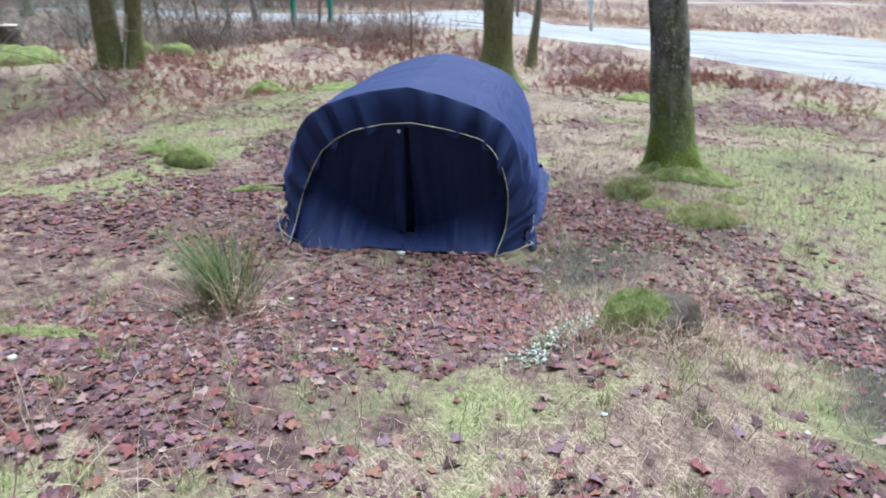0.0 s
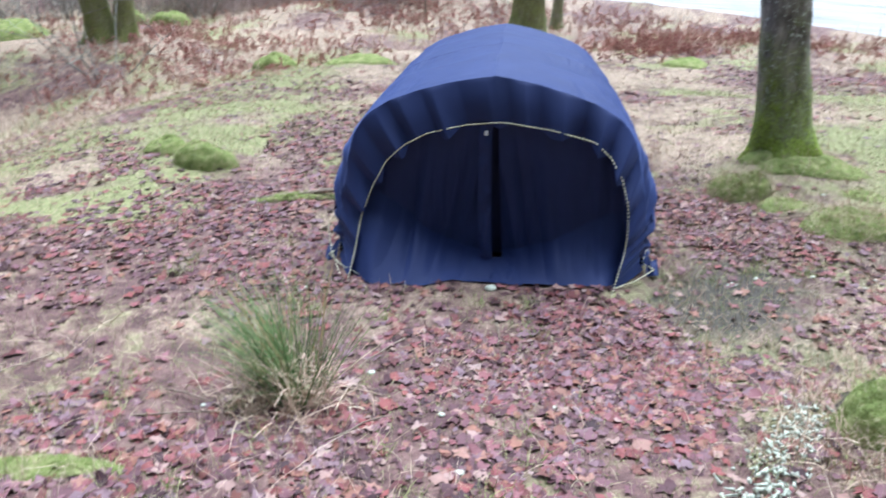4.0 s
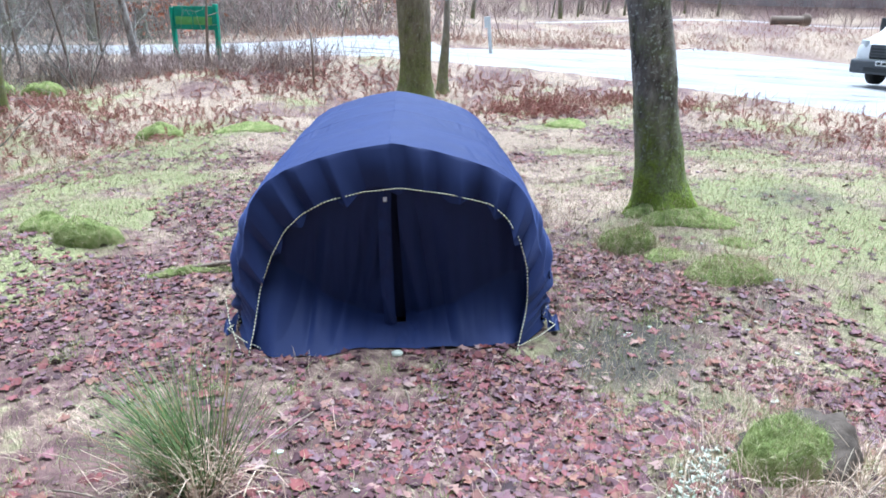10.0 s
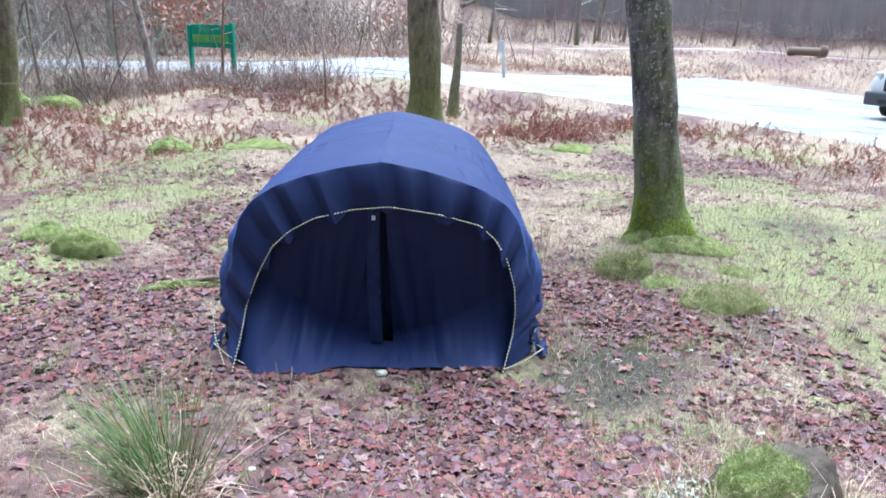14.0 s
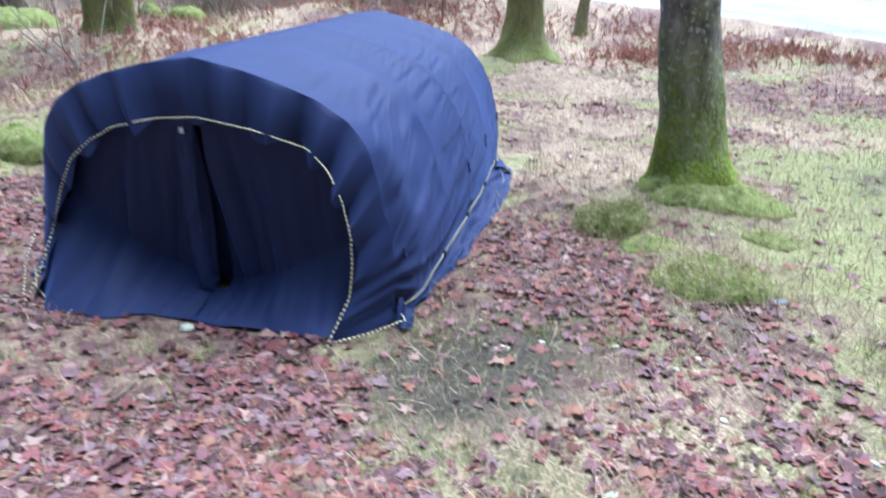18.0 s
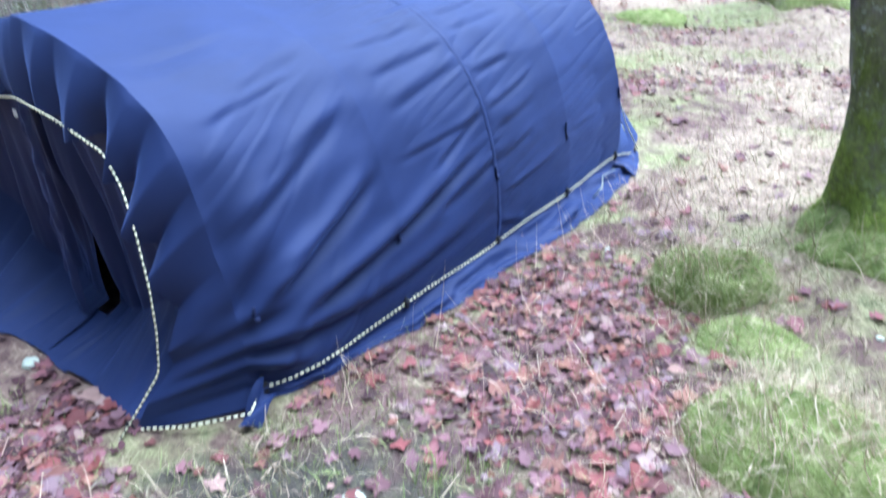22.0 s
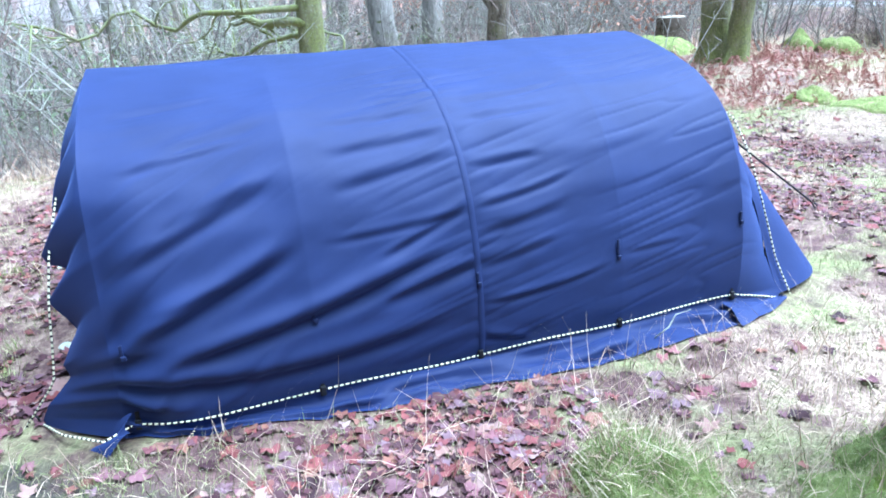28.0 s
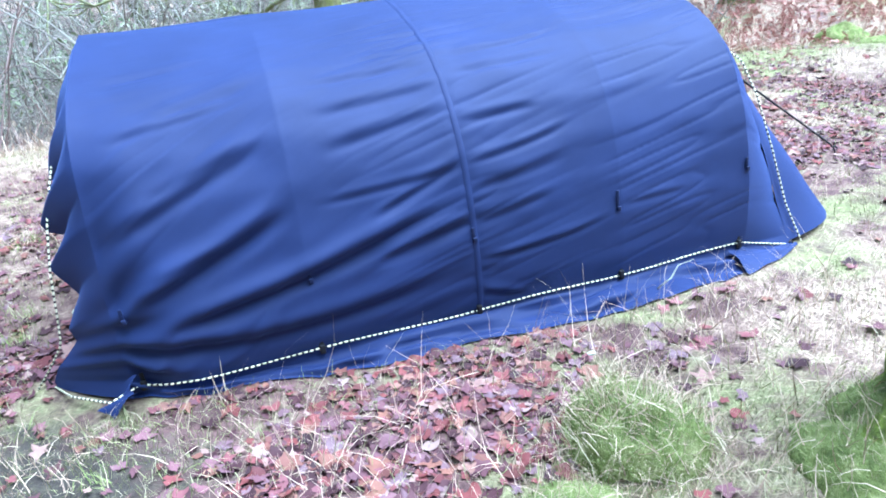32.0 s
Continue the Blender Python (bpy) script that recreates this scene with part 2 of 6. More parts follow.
# ---- materials ----
class Nodes:
    """A node material under construction."""

    def __init__(self, name, rough=0.8, spec=0.3, metal=0.0):
        self.m = bpy.data.materials.new(name)
        self.m.use_nodes = True
        self.t = self.m.node_tree
        self.b = self.t.nodes["Principled BSDF"]
        self.b.inputs["Roughness"].default_value = rough
        self.b.inputs["Specular IOR Level"].default_value = spec
        self.b.inputs["Metallic"].default_value = metal
        self.co = self.add("ShaderNodeTexCoord").outputs["Object"]

    def add(self, kind):
        return self.t.nodes.new(kind)

    def link(self, a, b):
        self.t.links.new(a, b)

    def noise(self, scale, detail=4, rough=0.6, stretch=None, world=False, turn=0.0):
        n = self.add("ShaderNodeTexNoise")
        n.inputs["Scale"].default_value, n.inputs["Detail"].default_value, n.inputs["Roughness"].default_value = scale, detail, rough
        src = self.co
        if world:
            src = self.add("ShaderNodeNewGeometry").outputs["Position"]
        if stretch:
            mp = self.add("ShaderNodeMapping")
            mp.inputs["Scale"].default_value = stretch
            if turn:
                rot = self.add("ShaderNodeMapping")
                rot.inputs["Rotation"].default_value = (0, 0, turn)
                self.link(src, rot.inputs["Vector"])
                src = rot.outputs[0]
            self.link(src, mp.inputs["Vector"])
            src = mp.outputs[0]
        self.link(src, n.inputs["Vector"])
        return n.outputs["Fac"]

    def ramp(self, fac, stops):
        r = self.add("ShaderNodeValToRGB")
        e = r.color_ramp.elements
        while len(e) < len(stops):
            e.new(0.5)
        for k, (p, c) in enumerate(stops):
            e[k].position = p
            e[k].color = (*c, 1) if len(c) == 3 else c
        self.link(fac, r.inputs["Fac"])
        return r.outputs["Color"]

    def mix(self, fac, a, b, mode="MIX"):
        x = self.add("ShaderNodeMix")
        x.data_type, x.blend_type = "RGBA", mode
        for sock, v in ((x.inputs["Factor"], fac), (x.inputs["A"], a), (x.inputs["B"], b)):
            if isinstance(v, (int, float)):
                sock.default_value = v
            elif isinstance(v, tuple):
                sock.default_value = (*v, 1)
            else:
                self.link(v, sock)
        return x.outputs["Result"]

    def math(self, op, a, b=0.0, clamp=False):
        x = self.add("ShaderNodeMath")
        x.operation, x.use_clamp = op, clamp
        for sock, v in ((x.inputs[0], a), (x.inputs[1], b)):
            if isinstance(v, (int, float)):
                sock.default_value = v
            else:
                self.link(v, sock)
        return x.outputs[0]

    def attr(self, name):
        a = self.add("ShaderNodeAttribute")
        a.attribute_name = name
        return a.outputs["Fac"]

    def island(self):
        return self.add("ShaderNodeNewGeometry").outputs["Random Per Island"]

    def each(self):
        return self.add("ShaderNodeObjectInfo").outputs["Random"]

    def height(self):
        p = self.add("ShaderNodeSeparateXYZ")
        self.link(self.co, p.inputs[0])
        return p.outputs["Z"]

    def bump(self, fac, strength=0.4, dist=0.01):
        b = self.add("ShaderNodeBump")
        b.inputs["Strength"].default_value, b.inputs["Distance"].default_value = strength, dist
        self.link(fac, b.inputs["Height"])
        self.link(b.outputs[0], self.b.inputs["Normal"])

    def done(self, colour):
        if isinstance(colour, tuple):
            self.b.inputs["Base Color"].default_value = (*colour, 1)
        else:
            self.link(colour, self.b.inputs["Base Color"])
        return self.m


def plain(name, colour, rough=0.6, spec=0.3, metal=0.0, vary=0.15, scale=8.0, bumpy=0.0):
    n = Nodes(name, rough, spec, metal)
    f = n.noise(scale, 5)
    dark = tuple(c * (1 - vary) for c in colour)
    light = tuple(min(1, c * (1 + vary)) for c in colour)
    if bumpy:
        n.bump(n.noise(scale * 6, 4), bumpy, 0.004)
    return n.done(n.ramp(f, [(0.3, dark), (0.7, light)]))


def island_mat(name, stops, rough=0.75, spec=0.25, each=False, through_light=0.0):
    """Colours that differ from piece to piece."""
    n = Nodes(name, rough, spec)
    c = n.ramp(n.each() if each else n.island(), stops)
    c = n.mix(0.35, c, n.ramp(n.noise(40, 3), [(0.3, (0.5, 0.5, 0.5)), (0.7, (1, 1, 1))]), "MULTIPLY")
    return n.done(c)


LEAF_STOPS = [(0.0, (0.042, 0.020, 0.024)), (0.16, (0.088, 0.039, 0.046)), (0.3, (0.165, 0.078, 0.092)), (0.44, (0.195, 0.128, 0.148)), (0.56, (0.225, 0.095, 0.108)),
              (0.68, (0.225, 0.068, 0.064)), (0.78, (0.11, 0.039, 0.041)), (0.9, (0.27, 0.128, 0.092)), (1.0, (0.35, 0.25, 0.23))]
M_LEAF = island_mat("wet_fallen_leaf", LEAF_STOPS, 0.6, 0.2)
M_LEAF_EACH = island_mat("wet_fallen_leaf_single", LEAF_STOPS, 0.6, 0.2, each=True)
M_STRAW = island_mat("dry_grass", [(0.0, (0.33, 0.225, 0.165)), (0.3, (0.53, 0.39, 0.285)), (0.6, (0.66, 0.53, 0.38)), (0.85, (0.58, 0.41, 0.33)), (1.0, (0.74, 0.63, 0.46))])
M_GRASS = island_mat("short_grass", [(0.0, (0.13, 0.15, 0.06)), (0.4, (0.24, 0.26, 0.105)), (0.7, (0.38, 0.36, 0.19)), (1.0, (0.50, 0.43, 0.28))])
M_MAT = island_mat("feathery_moss_and_straw", [(0.0, (0.07, 0.07, 0.03)), (0.25, (0.19, 0.21, 0.075)), (0.45, (0.38, 0.36, 0.19)), (0.65, (0.28, 0.33, 0.11)), (0.85, (0.54, 0.48, 0.32)), (1.0, (0.34, 0.25, 0.19))])
M_SWARD = island_mat("yellow_green_moss", [(0.0, (0.19, 0.185, 0.085)), (0.35, (0.35, 0.345, 0.16)), (0.7, (0.50, 0.46, 0.27)), (1.0, (0.60, 0.50, 0.37))])
M_MOSS = island_mat("moss_shoots", [(0.0, (0.115, 0.16, 0.045)), (0.3, (0.24, 0.31, 0.09)), (0.55, (0.35, 0.41, 0.135)), (0.75, (0.47, 0.46, 0.23)), (1.0, (0.62, 0.52, 0.36))])
M_RUSH = island_mat("rush_blades", [(0.0, (0.05, 0.095, 0.03)), (0.45, (0.12, 0.19, 0.06)), (0.82, (0.22, 0.28, 0.11)), (0.94, (0.34, 0.28, 0.14)), (1.0, (0.3, 0.13, 0.05))])
M_BRACKEN = island_mat("dead_bracken", [(0.0, (0.26, 0.10, 0.085)), (0.3, (0.42, 0.18, 0.15)), (0.6, (0.50, 0.25, 0.21)), (0.85, (0.60, 0.42, 0.34)), (1.0, (0.36, 0.12, 0.095))])
M_TWIG = island_mat("bare_twigs", [(0.0, (0.17, 0.15, 0.14)), (0.4, (0.26, 0.235, 0.22)), (0.75, (0.33, 0.32, 0.285)), (1.0, (0.40, 0.42, 0.33))])
M_LICHTWIG = island_mat("lichen_grown_twigs", [(0.0, (0.3, 0.32, 0.2)), (0.4, (0.46, 0.5, 0.36)), (1.0, (0.68, 0.72, 0.62))])
M_BROWNTWIG = island_mat("brown_twigs", [(0.0, (0.19, 0.135, 0.12)), (0.5, (0.37, 0.28, 0.26)), (1.0, (0.54, 0.43, 0.385))])
M_BEECH = island_mat("withered_beech_leaves", [(0.0, (0.35, 0.14, 0.08)), (0.5, (0.5, 0.22, 0.14)), (1.0, (0.55, 0.3, 0.2))])
M_EVER = island_mat("evergreen_scrub", [(0.0, (0.090, 0.120, 0.068)), (0.5, (0.180, 0.225, 0.120)), (1.0, (0.300, 0.345, 0.195))])


def ground_material():
    n = Nodes("woodland_ground", 0.8, 0.25)
    big, mid, fine = n.noise(1.1, 5), n.noise(7, 6, 0.65), n.noise(55, 5, 0.7)
    litter = n.ramp(mid, [(0.25, (0.065, 0.036, 0.036)), (0.42, (0.13, 0.074, 0.070)), (0.55, (0.20, 0.118, 0.106)), (0.68, (0.27, 0.185, 0.15)), (0.8, (0.2, 0.10, 0.092))])
    grain = n.ramp(fine, [(0.3, (0.45, 0.45, 0.45)), (0.7, (1.15, 1.15, 1.15))])
    litter = n.mix(0.8, litter, grain, "MULTIPLY")
    # matted blades that lie across one another
    fibre = n.noise(150, 3, 0.55, (1, 0.1, 1), turn=0.5)
    for turn in (1.7, -0.7, 2.6):
        fibre = n.math("MAXIMUM", fibre, n.noise(150, 3, 0.55, (1, 0.1, 1), turn=turn))
    straw = n.ramp(fibre, [(0.5, (0.11, 0.078, 0.056)), (0.59, (0.32, 0.235, 0.17)), (0.67, (0.54, 0.42, 0.31)), (0.75, (0.7, 0.57, 0.43))])
    moss = n.mix(0.55, n.ramp(n.noise(30, 6, 0.7), [(0.3, (0.09, 0.098, 0.04)), (0.5, (0.23, 0.235, 0.10)), (0.7, (0.42, 0.395, 0.21))]), n.ramp(fibre, [(0.5, (0.08, 0.083, 0.035)), (0.59, (0.23, 0.24, 0.10)), (0.71, (0.47, 0.44, 0.24))]))
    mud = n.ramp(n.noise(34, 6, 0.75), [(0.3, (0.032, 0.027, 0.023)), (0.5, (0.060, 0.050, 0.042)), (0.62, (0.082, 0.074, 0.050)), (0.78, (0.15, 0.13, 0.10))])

    def cover(name, soft=0.35):
        a = n.math("ADD", n.attr(name), n.math("MULTIPLY", n.math("SUBTRACT", mid, 0.5), 1.2))
        x = n.add("ShaderNodeMapRange")
        x.inputs["From Min"].default_value, x.inputs["From Max"].default_value = 0.5 - soft / 2, 0.5 + soft / 2
        n.link(a, x.inputs["Value"])
        return x.outputs[0]
    c = n.mix(cover("straw"), litter, straw)
    c = n.mix(cover("moss"), c, moss)
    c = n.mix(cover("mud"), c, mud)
    c = n.mix(0.5, c, n.ramp(big, [(0.3, (0.8, 0.8, 0.8)), (0.7, (1.1, 1.1, 1.1))]), "MULTIPLY")
    n.bump(n.math("ADD", n.noise(45, 6, 0.7), fibre), 0.6, 0.014)
    return n.done(c)


def bark(name, light, dark, moss=0.5, moss_top=1.2, lichen=0.3, moss_all=0.0, fresh=0.0):
    """Furrowed bark, mossy towards the foot, with pale lichen."""
    n = Nodes(name, 0.9, 0.15)
    rid = n.noise(14, 6, 0.65, stretch=(1, 1, 0.35))
    c = n.ramp(rid, [(0.32, dark), (0.5, tuple((a + b) / 2 for a, b in zip(light, dark))), (0.68, light)])
    lic = n.ramp(n.noise(34, 6, 0.75), [(0.62 - 0.07 * lichen, (0, 0, 0)), (0.67 - 0.07 * lichen, (1, 1, 1))])
    c = n.mix(n.math("MULTIPLY", lic, min(1.0, lichen * 2)), c, (0.52, 0.55, 0.5))
    fac = n.math("ADD", n.math("MULTIPLY", n.noise(5, 6, 0.7), 2.2), -1.1 + moss * 0.6 + moss_all)
    low = n.add("ShaderNodeMapRange")
    low.inputs["From Min"].default_value, low.inputs["From Max"].default_value = moss_top, 0.0
    low.inputs["To Min"].default_value, low.inputs["To Max"].default_value = -0.6, 0.55
    n.link(n.height(), low.inputs["Value"])
    fac = n.math("ADD", fac, low.outputs[0], clamp=True)
    green = n.ramp(n.noise(40, 5, 0.7), [(0.3, (0.09, 0.10, 0.035 - 0.015 * fresh)), (0.55, (0.20, 0.225 + 0.04 * fresh, 0.075 - 0.03 * fresh)), (0.75, (0.36, 0.36 + 0.06 * fresh, 0.15 - 0.05 * fresh))])
    c = n.mix(fac, c, green)
    n.bump(n.math("ADD", rid, n.math("MULTIPLY", n.noise(60, 4), 0.4)), 0.9, 0.02)
    return n.done(c)


def fabric_material(name, colour):
    n = Nodes(name, 0.66, 0.26)
    n.b.inputs["Sheen Weight"].default_value = 0.3
    n.b.inputs["Sheen Roughness"].default_value = 0.36
    n.b.inputs["Sheen Tint"].default_value = (0.25, 0.38, 1.0, 1)
    f = n.noise(3.0, 5)
    c = n.ramp(f, [(0.3, tuple(v * 0.85 for v in colour)), (0.7, tuple(v * 1.12 for v in colour))])
    weave = n.noise(420, 2)
    n.bump(n.math("ADD", weave, n.math("MULTIPLY", n.noise(35, 4), 0.5)), 0.15, 0.002)
    return n.done(c)


M_GROUND = ground_material()
M_NAVY = fabric_material("navy_canvas", (0.0175, 0.0285, 0.104))
# darker navy, for webbing loops and the painted shade behind the door gap
M_DARK_NAVY = fabric_material("dark_navy_cloth", (0.010, 0.016, 0.06))
M_BLACK = plain("black_webbing", (0.012, 0.012, 0.015), 0.6, 0.3)
M_ROPE_D = plain("rope_dark_fleck", (0.02, 0.02, 0.022), 0.8)
M_ROPE_L = plain("rope_pale_fleck", (0.82, 0.78, 0.56), 0.8)
M_BARK_NEAR = bark("mossy_maple_bark", (0.36, 0.33, 0.30), (0.06, 0.052, 0.046), 0.95, 0.9, 0.85, 0.0, 1.0)
M_BARK_MOSS = bark("moss_coated_bark", (0.34, 0.32, 0.24), (0.12, 0.10, 0.07), 0.8, 6.0, 0.5, 0.0)
M_BARK_LIMB = bark("pale_mossy_limb_bark", (0.44, 0.44, 0.34), (0.20, 0.19, 0.13), 0.5, 6.0, 0.9, -0.1)
M_BARK_GREEN = bark("green_mossy_bark", (0.3, 0.26, 0.2), (0.075, 0.06, 0.045), 0.65, 2.2, 0.4, 0.0)
M_BARK_FAR = bark("grey_bark", (0.42, 0.40, 0.37), (0.17, 0.155, 0.14), 0.5, 2.2, 0.25)
M_BIRCH = bark("birch_bark", (0.6, 0.56, 0.52), (0.14, 0.1, 0.08), 0.0, 0.3, 0.6)
M_STUMPWOOD = plain("rotten_wood", (0.10, 0.08, 0.065), 0.9, 0.1, vary=0.5, scale=14, bumpy=0.8)
M_STONE = plain("pale_stone", (0.5, 0.49, 0.42), 0.8, 0.2, vary=0.3, scale=30, bumpy=0.4)
M_SLATE = plain("wet_slate", (0.12, 0.15, 0.21), 0.35, 0.5, vary=0.25, scale=20, bumpy=0.2)
M_LICHEN = plain("pale_lichen", (0.52, 0.55, 0.46), 0.9, 0.1, vary=0.25, scale=40, bumpy=0.6)
M_STICK = plain("dead_stick", (0.24, 0.19, 0.15), 0.85, 0.15, vary=0.35, scale=30, bumpy=0.4)


# ---- ground ----
def moss_map(x, y):
    m = 0.30 + 0.42 * fbm(x / 0.75, y / 0.75, 21)
    m = m + bump(x, y, 1.45, 1.3, 0.8, 0.42) + bump(x, y, 2.2, 1.0, 1.2, 0.10) + bump(x, y, -2.9, 2.4, 1.3, 0.2)
    m = m + bump(x, y, 2.9, 0.4, 0.9, 0.2) + bump(x, y, -4.4, 2.6, 2.2, 0.2) + bump(x, y, -3.4, 5.0, 1.5, 0.18) + bump(x, y, 1.9, 3.6, 1.2, 0.15)
    m = m + bump(x, y, -0.2, -1.8, 0.6, 0.42) + bump(x, y, 0.7, -2.0, 0.8, 0.2) + bump(x, y, -2.4, 3.5, 1.4, 0.25)
    m = m - bump(x, y, -0.6, -0.5, 0.9, 0.35) - bump(x, y, 0.6, 1.2, 0.35, 0.2)
    return m * (1 - 0.4 * smooth(np.hypot(x, y), 9, 20))


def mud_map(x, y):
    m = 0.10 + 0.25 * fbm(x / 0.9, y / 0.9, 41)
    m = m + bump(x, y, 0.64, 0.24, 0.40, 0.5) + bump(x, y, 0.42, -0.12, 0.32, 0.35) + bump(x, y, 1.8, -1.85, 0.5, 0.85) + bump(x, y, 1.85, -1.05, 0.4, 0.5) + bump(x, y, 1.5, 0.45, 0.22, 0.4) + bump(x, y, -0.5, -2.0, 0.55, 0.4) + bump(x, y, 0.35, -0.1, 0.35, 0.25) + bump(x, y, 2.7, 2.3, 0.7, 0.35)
    # the last bump only darkens the ground in front of the door
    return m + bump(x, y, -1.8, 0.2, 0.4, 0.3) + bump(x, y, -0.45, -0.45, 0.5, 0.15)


def straw_map(x, y):
    return 0.36 + 0.4 * fbm(x / 1.3 + 7, y / 1.3, 61) + 0.26 * smooth(np.hypot(x, y), 2.6, 6) - bump(x, y, -0.4, -0.5, 0.8, 0.25) - bump(x, y, -0.4, -1.9, 0.6, 0.4) - bump(x, y, 0.6, 1.0, 0.5, 0.12) - bump(x, y, 0.64, 0.24, 0.4, 0.3)


def leaf_density(x, y):
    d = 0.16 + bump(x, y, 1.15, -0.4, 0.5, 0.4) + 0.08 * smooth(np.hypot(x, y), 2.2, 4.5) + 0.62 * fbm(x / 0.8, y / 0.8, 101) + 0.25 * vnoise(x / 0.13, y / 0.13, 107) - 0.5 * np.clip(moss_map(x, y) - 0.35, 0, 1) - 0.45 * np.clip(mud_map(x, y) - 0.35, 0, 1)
    d = d + bump(x, y, -0.4, -0.7, 0.9, 0.45) + bump(x, y, 0.55, 1.1, 0.35, 0.4) + bump(x, y, 1.0, 0.9, 0.3, 0.35) + bump(x, y, -1.9, 0.9, 0.6, 0.3) + bump(x, y, 0.7, -0.6, 0.5, 0.25)
    d = d - bump(x, y, -0.45, -2.15, 0.45, 0.45) - bump(x, y, 0.5, -2.1, 0.4, 0.4) - bump(x, y, 0.5, 0.25, 0.35, 0.2) - bump(x, y, 1.0, 3.9, 1.1, 0.4) - bump(x, y, 0.4, 3.1, 0.5, 0.3) + bump(x, y, 0.75, 1.6, 0.3, 0.3) + bump(x, y, -1.8, -1.6, 1.0, 0.45)
    d = d - bump(x, y, 0.48, 0.02, 0.34, 0.4) - bump(x, y, 2.2, 2.0, 1.2, 0.3) + bump(x, y, 1.2, -0.5, 0.7, 0.15)
    return np.clip(d, 0.04, 1)


def bare_straw(x, y):
    """Straw where few leaves hide it."""
    return straw_map(x, y) - 0.38 * smooth(leaf_density(x, y), 0.3, 0.75)


def graded(lo, hi, a, b, step, grow=1.13):
    """Coordinates dense between a and b, and wider apart outwards."""
    mid = list(np.arange(a, b, step))
    out, d, v = [], step, mid[-1]
    while v < hi:
        d *= grow
        v += d
        out.append(v)
    low, d, v = [], step, a
    while v > lo:
        d *= grow
        v -= d
        low.append(v)
    return np.array(low[::-1] + mid + out)


gx = graded(-900, 900, -4.5, 4.0, 0.055)
gy = graded(-900, 900, -4.8, 9.0, 0.06)
GX, GY = np.meshgrid(gx, gy)
GZ = ground_z(GX, GY)
nx, ny = len(gx), len(gy)
ids = np.arange(nx * ny).reshape(ny, nx)
quads = np.stack([ids[:-1, :-1], ids[:-1, 1:], ids[1:, 1:], ids[1:, :-1]], -1).reshape(-1, 4)
ground = arrays("ground", np.stack([GX, GY, GZ], -1).reshape(-1, 3), quads, M_GROUND)
tagged(ground, "rough woodland ground with moss, straw and fallen leaves", "ground", "", "structure")
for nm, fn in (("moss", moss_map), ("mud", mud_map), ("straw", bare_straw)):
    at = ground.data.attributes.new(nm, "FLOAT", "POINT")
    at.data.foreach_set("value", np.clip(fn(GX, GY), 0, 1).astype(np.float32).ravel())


def wet_gravel():
    n = Nodes("wet_gravel", 0.32, 0.5)
    c = n.ramp(n.noise(1.3, 6, 0.6, stretch=(0.5, 1.6, 1)), [(0.3, (0.23, 0.23, 0.235)), (0.55, (0.32, 0.32, 0.32)), (0.75, (0.4, 0.395, 0.385))])
    c = n.mix(0.5, c, n.ramp(n.noise(60, 4), [(0.3, (0.6, 0.6, 0.6)), (0.7, (1.1, 1.1, 1.1))]), "MULTIPLY")
    r = n.ramp(n.noise(0.8, 4, 0.6, stretch=(0.4, 1.5, 1)), [(0.35, (0.26, 0.26, 0.26)), (0.65, (0.6, 0.6, 0.6))])
    n.link(r, n.b.inputs["Roughness"])
    n.bump(n.noise(70, 4), 0.25, 0.01)
    return n.done(c)


def strip(name, xs, near, far, lift, mat, rows=10):
    """A sheet lying on the ground between two edges y=near(x), y=far(x)."""
    V, F = [], []
    for x in xs:
        for k in range(rows + 1):
            y = near(x) + (far(x) - near(x)) * k / rows
            V.append((x, y, gz(x, y) + (lift if 0 < k < rows else -0.05)))
    for i in range(len(xs) - 1):
        for k in range(rows):
            a = i * (rows + 1) + k
            F.append((a, a + rows + 1, a + rows + 2, a + 1))
    return arrays(name, V, F, mat)


def lot_far(x):
    """y of the far edge of the car park; a road leaves it to the back, between the verges."""
    y = np.interp(x, (-14, -6, -4, -2, -0.2, 0.5, 4, 8, 12, 17.5, 30), (16.2, 17.4, 19.5, 23, 25.5, 18.4, 21.5, 26, 30, 26, 24))
    return float(y) + 0.2 * math.sin(x * 1.7)


car_park = strip("car_park", np.arange(-14, 30, 0.35), lambda x: float(edge_near(min(x, 9))) - 0.1, lambda x: max(lot_far(x), float(edge_near(min(x, 9))) + 1.0), 0.02, wet_gravel(), 16)
tagged(car_park, "pale wet gravel car park with standing water", "car park", "", "structure")
far_path = strip("far_path", np.arange(8, 45, 1.0), lambda x: 46.0 + 0.05 * x, lambda x: 48.0 + 0.05 * x, 0.05, wet_gravel(), 2)
tagged(far_path, "pale gravel path across the far heath", "path", "", "structure")

# ---- distant woods ----
def woods_backdrop():
    n = Nodes("far_woodland", 1.0, 0.0)
    s = n.noise(0.9, 6, 0.7, stretch=(1, 1, 0.12))
    f = n.noise(0.25, 5, 0.6)
    # tones kept pale: distance haze is mixed into these base colours
    c = n.ramp(s, [(0.3, (0.32, 0.30, 0.30)), (0.5, (0.46, 0.43, 0.43)), (0.7, (0.6, 0.58, 0.57))])
    c = n.mix(0.45, c, n.ramp(f, [(0.35, (0.46, 0.33, 0.31)), (0.5, (0.48, 0.46, 0.45)), (0.65, (0.38, 0.41, 0.36))]))
    return n.done(c)


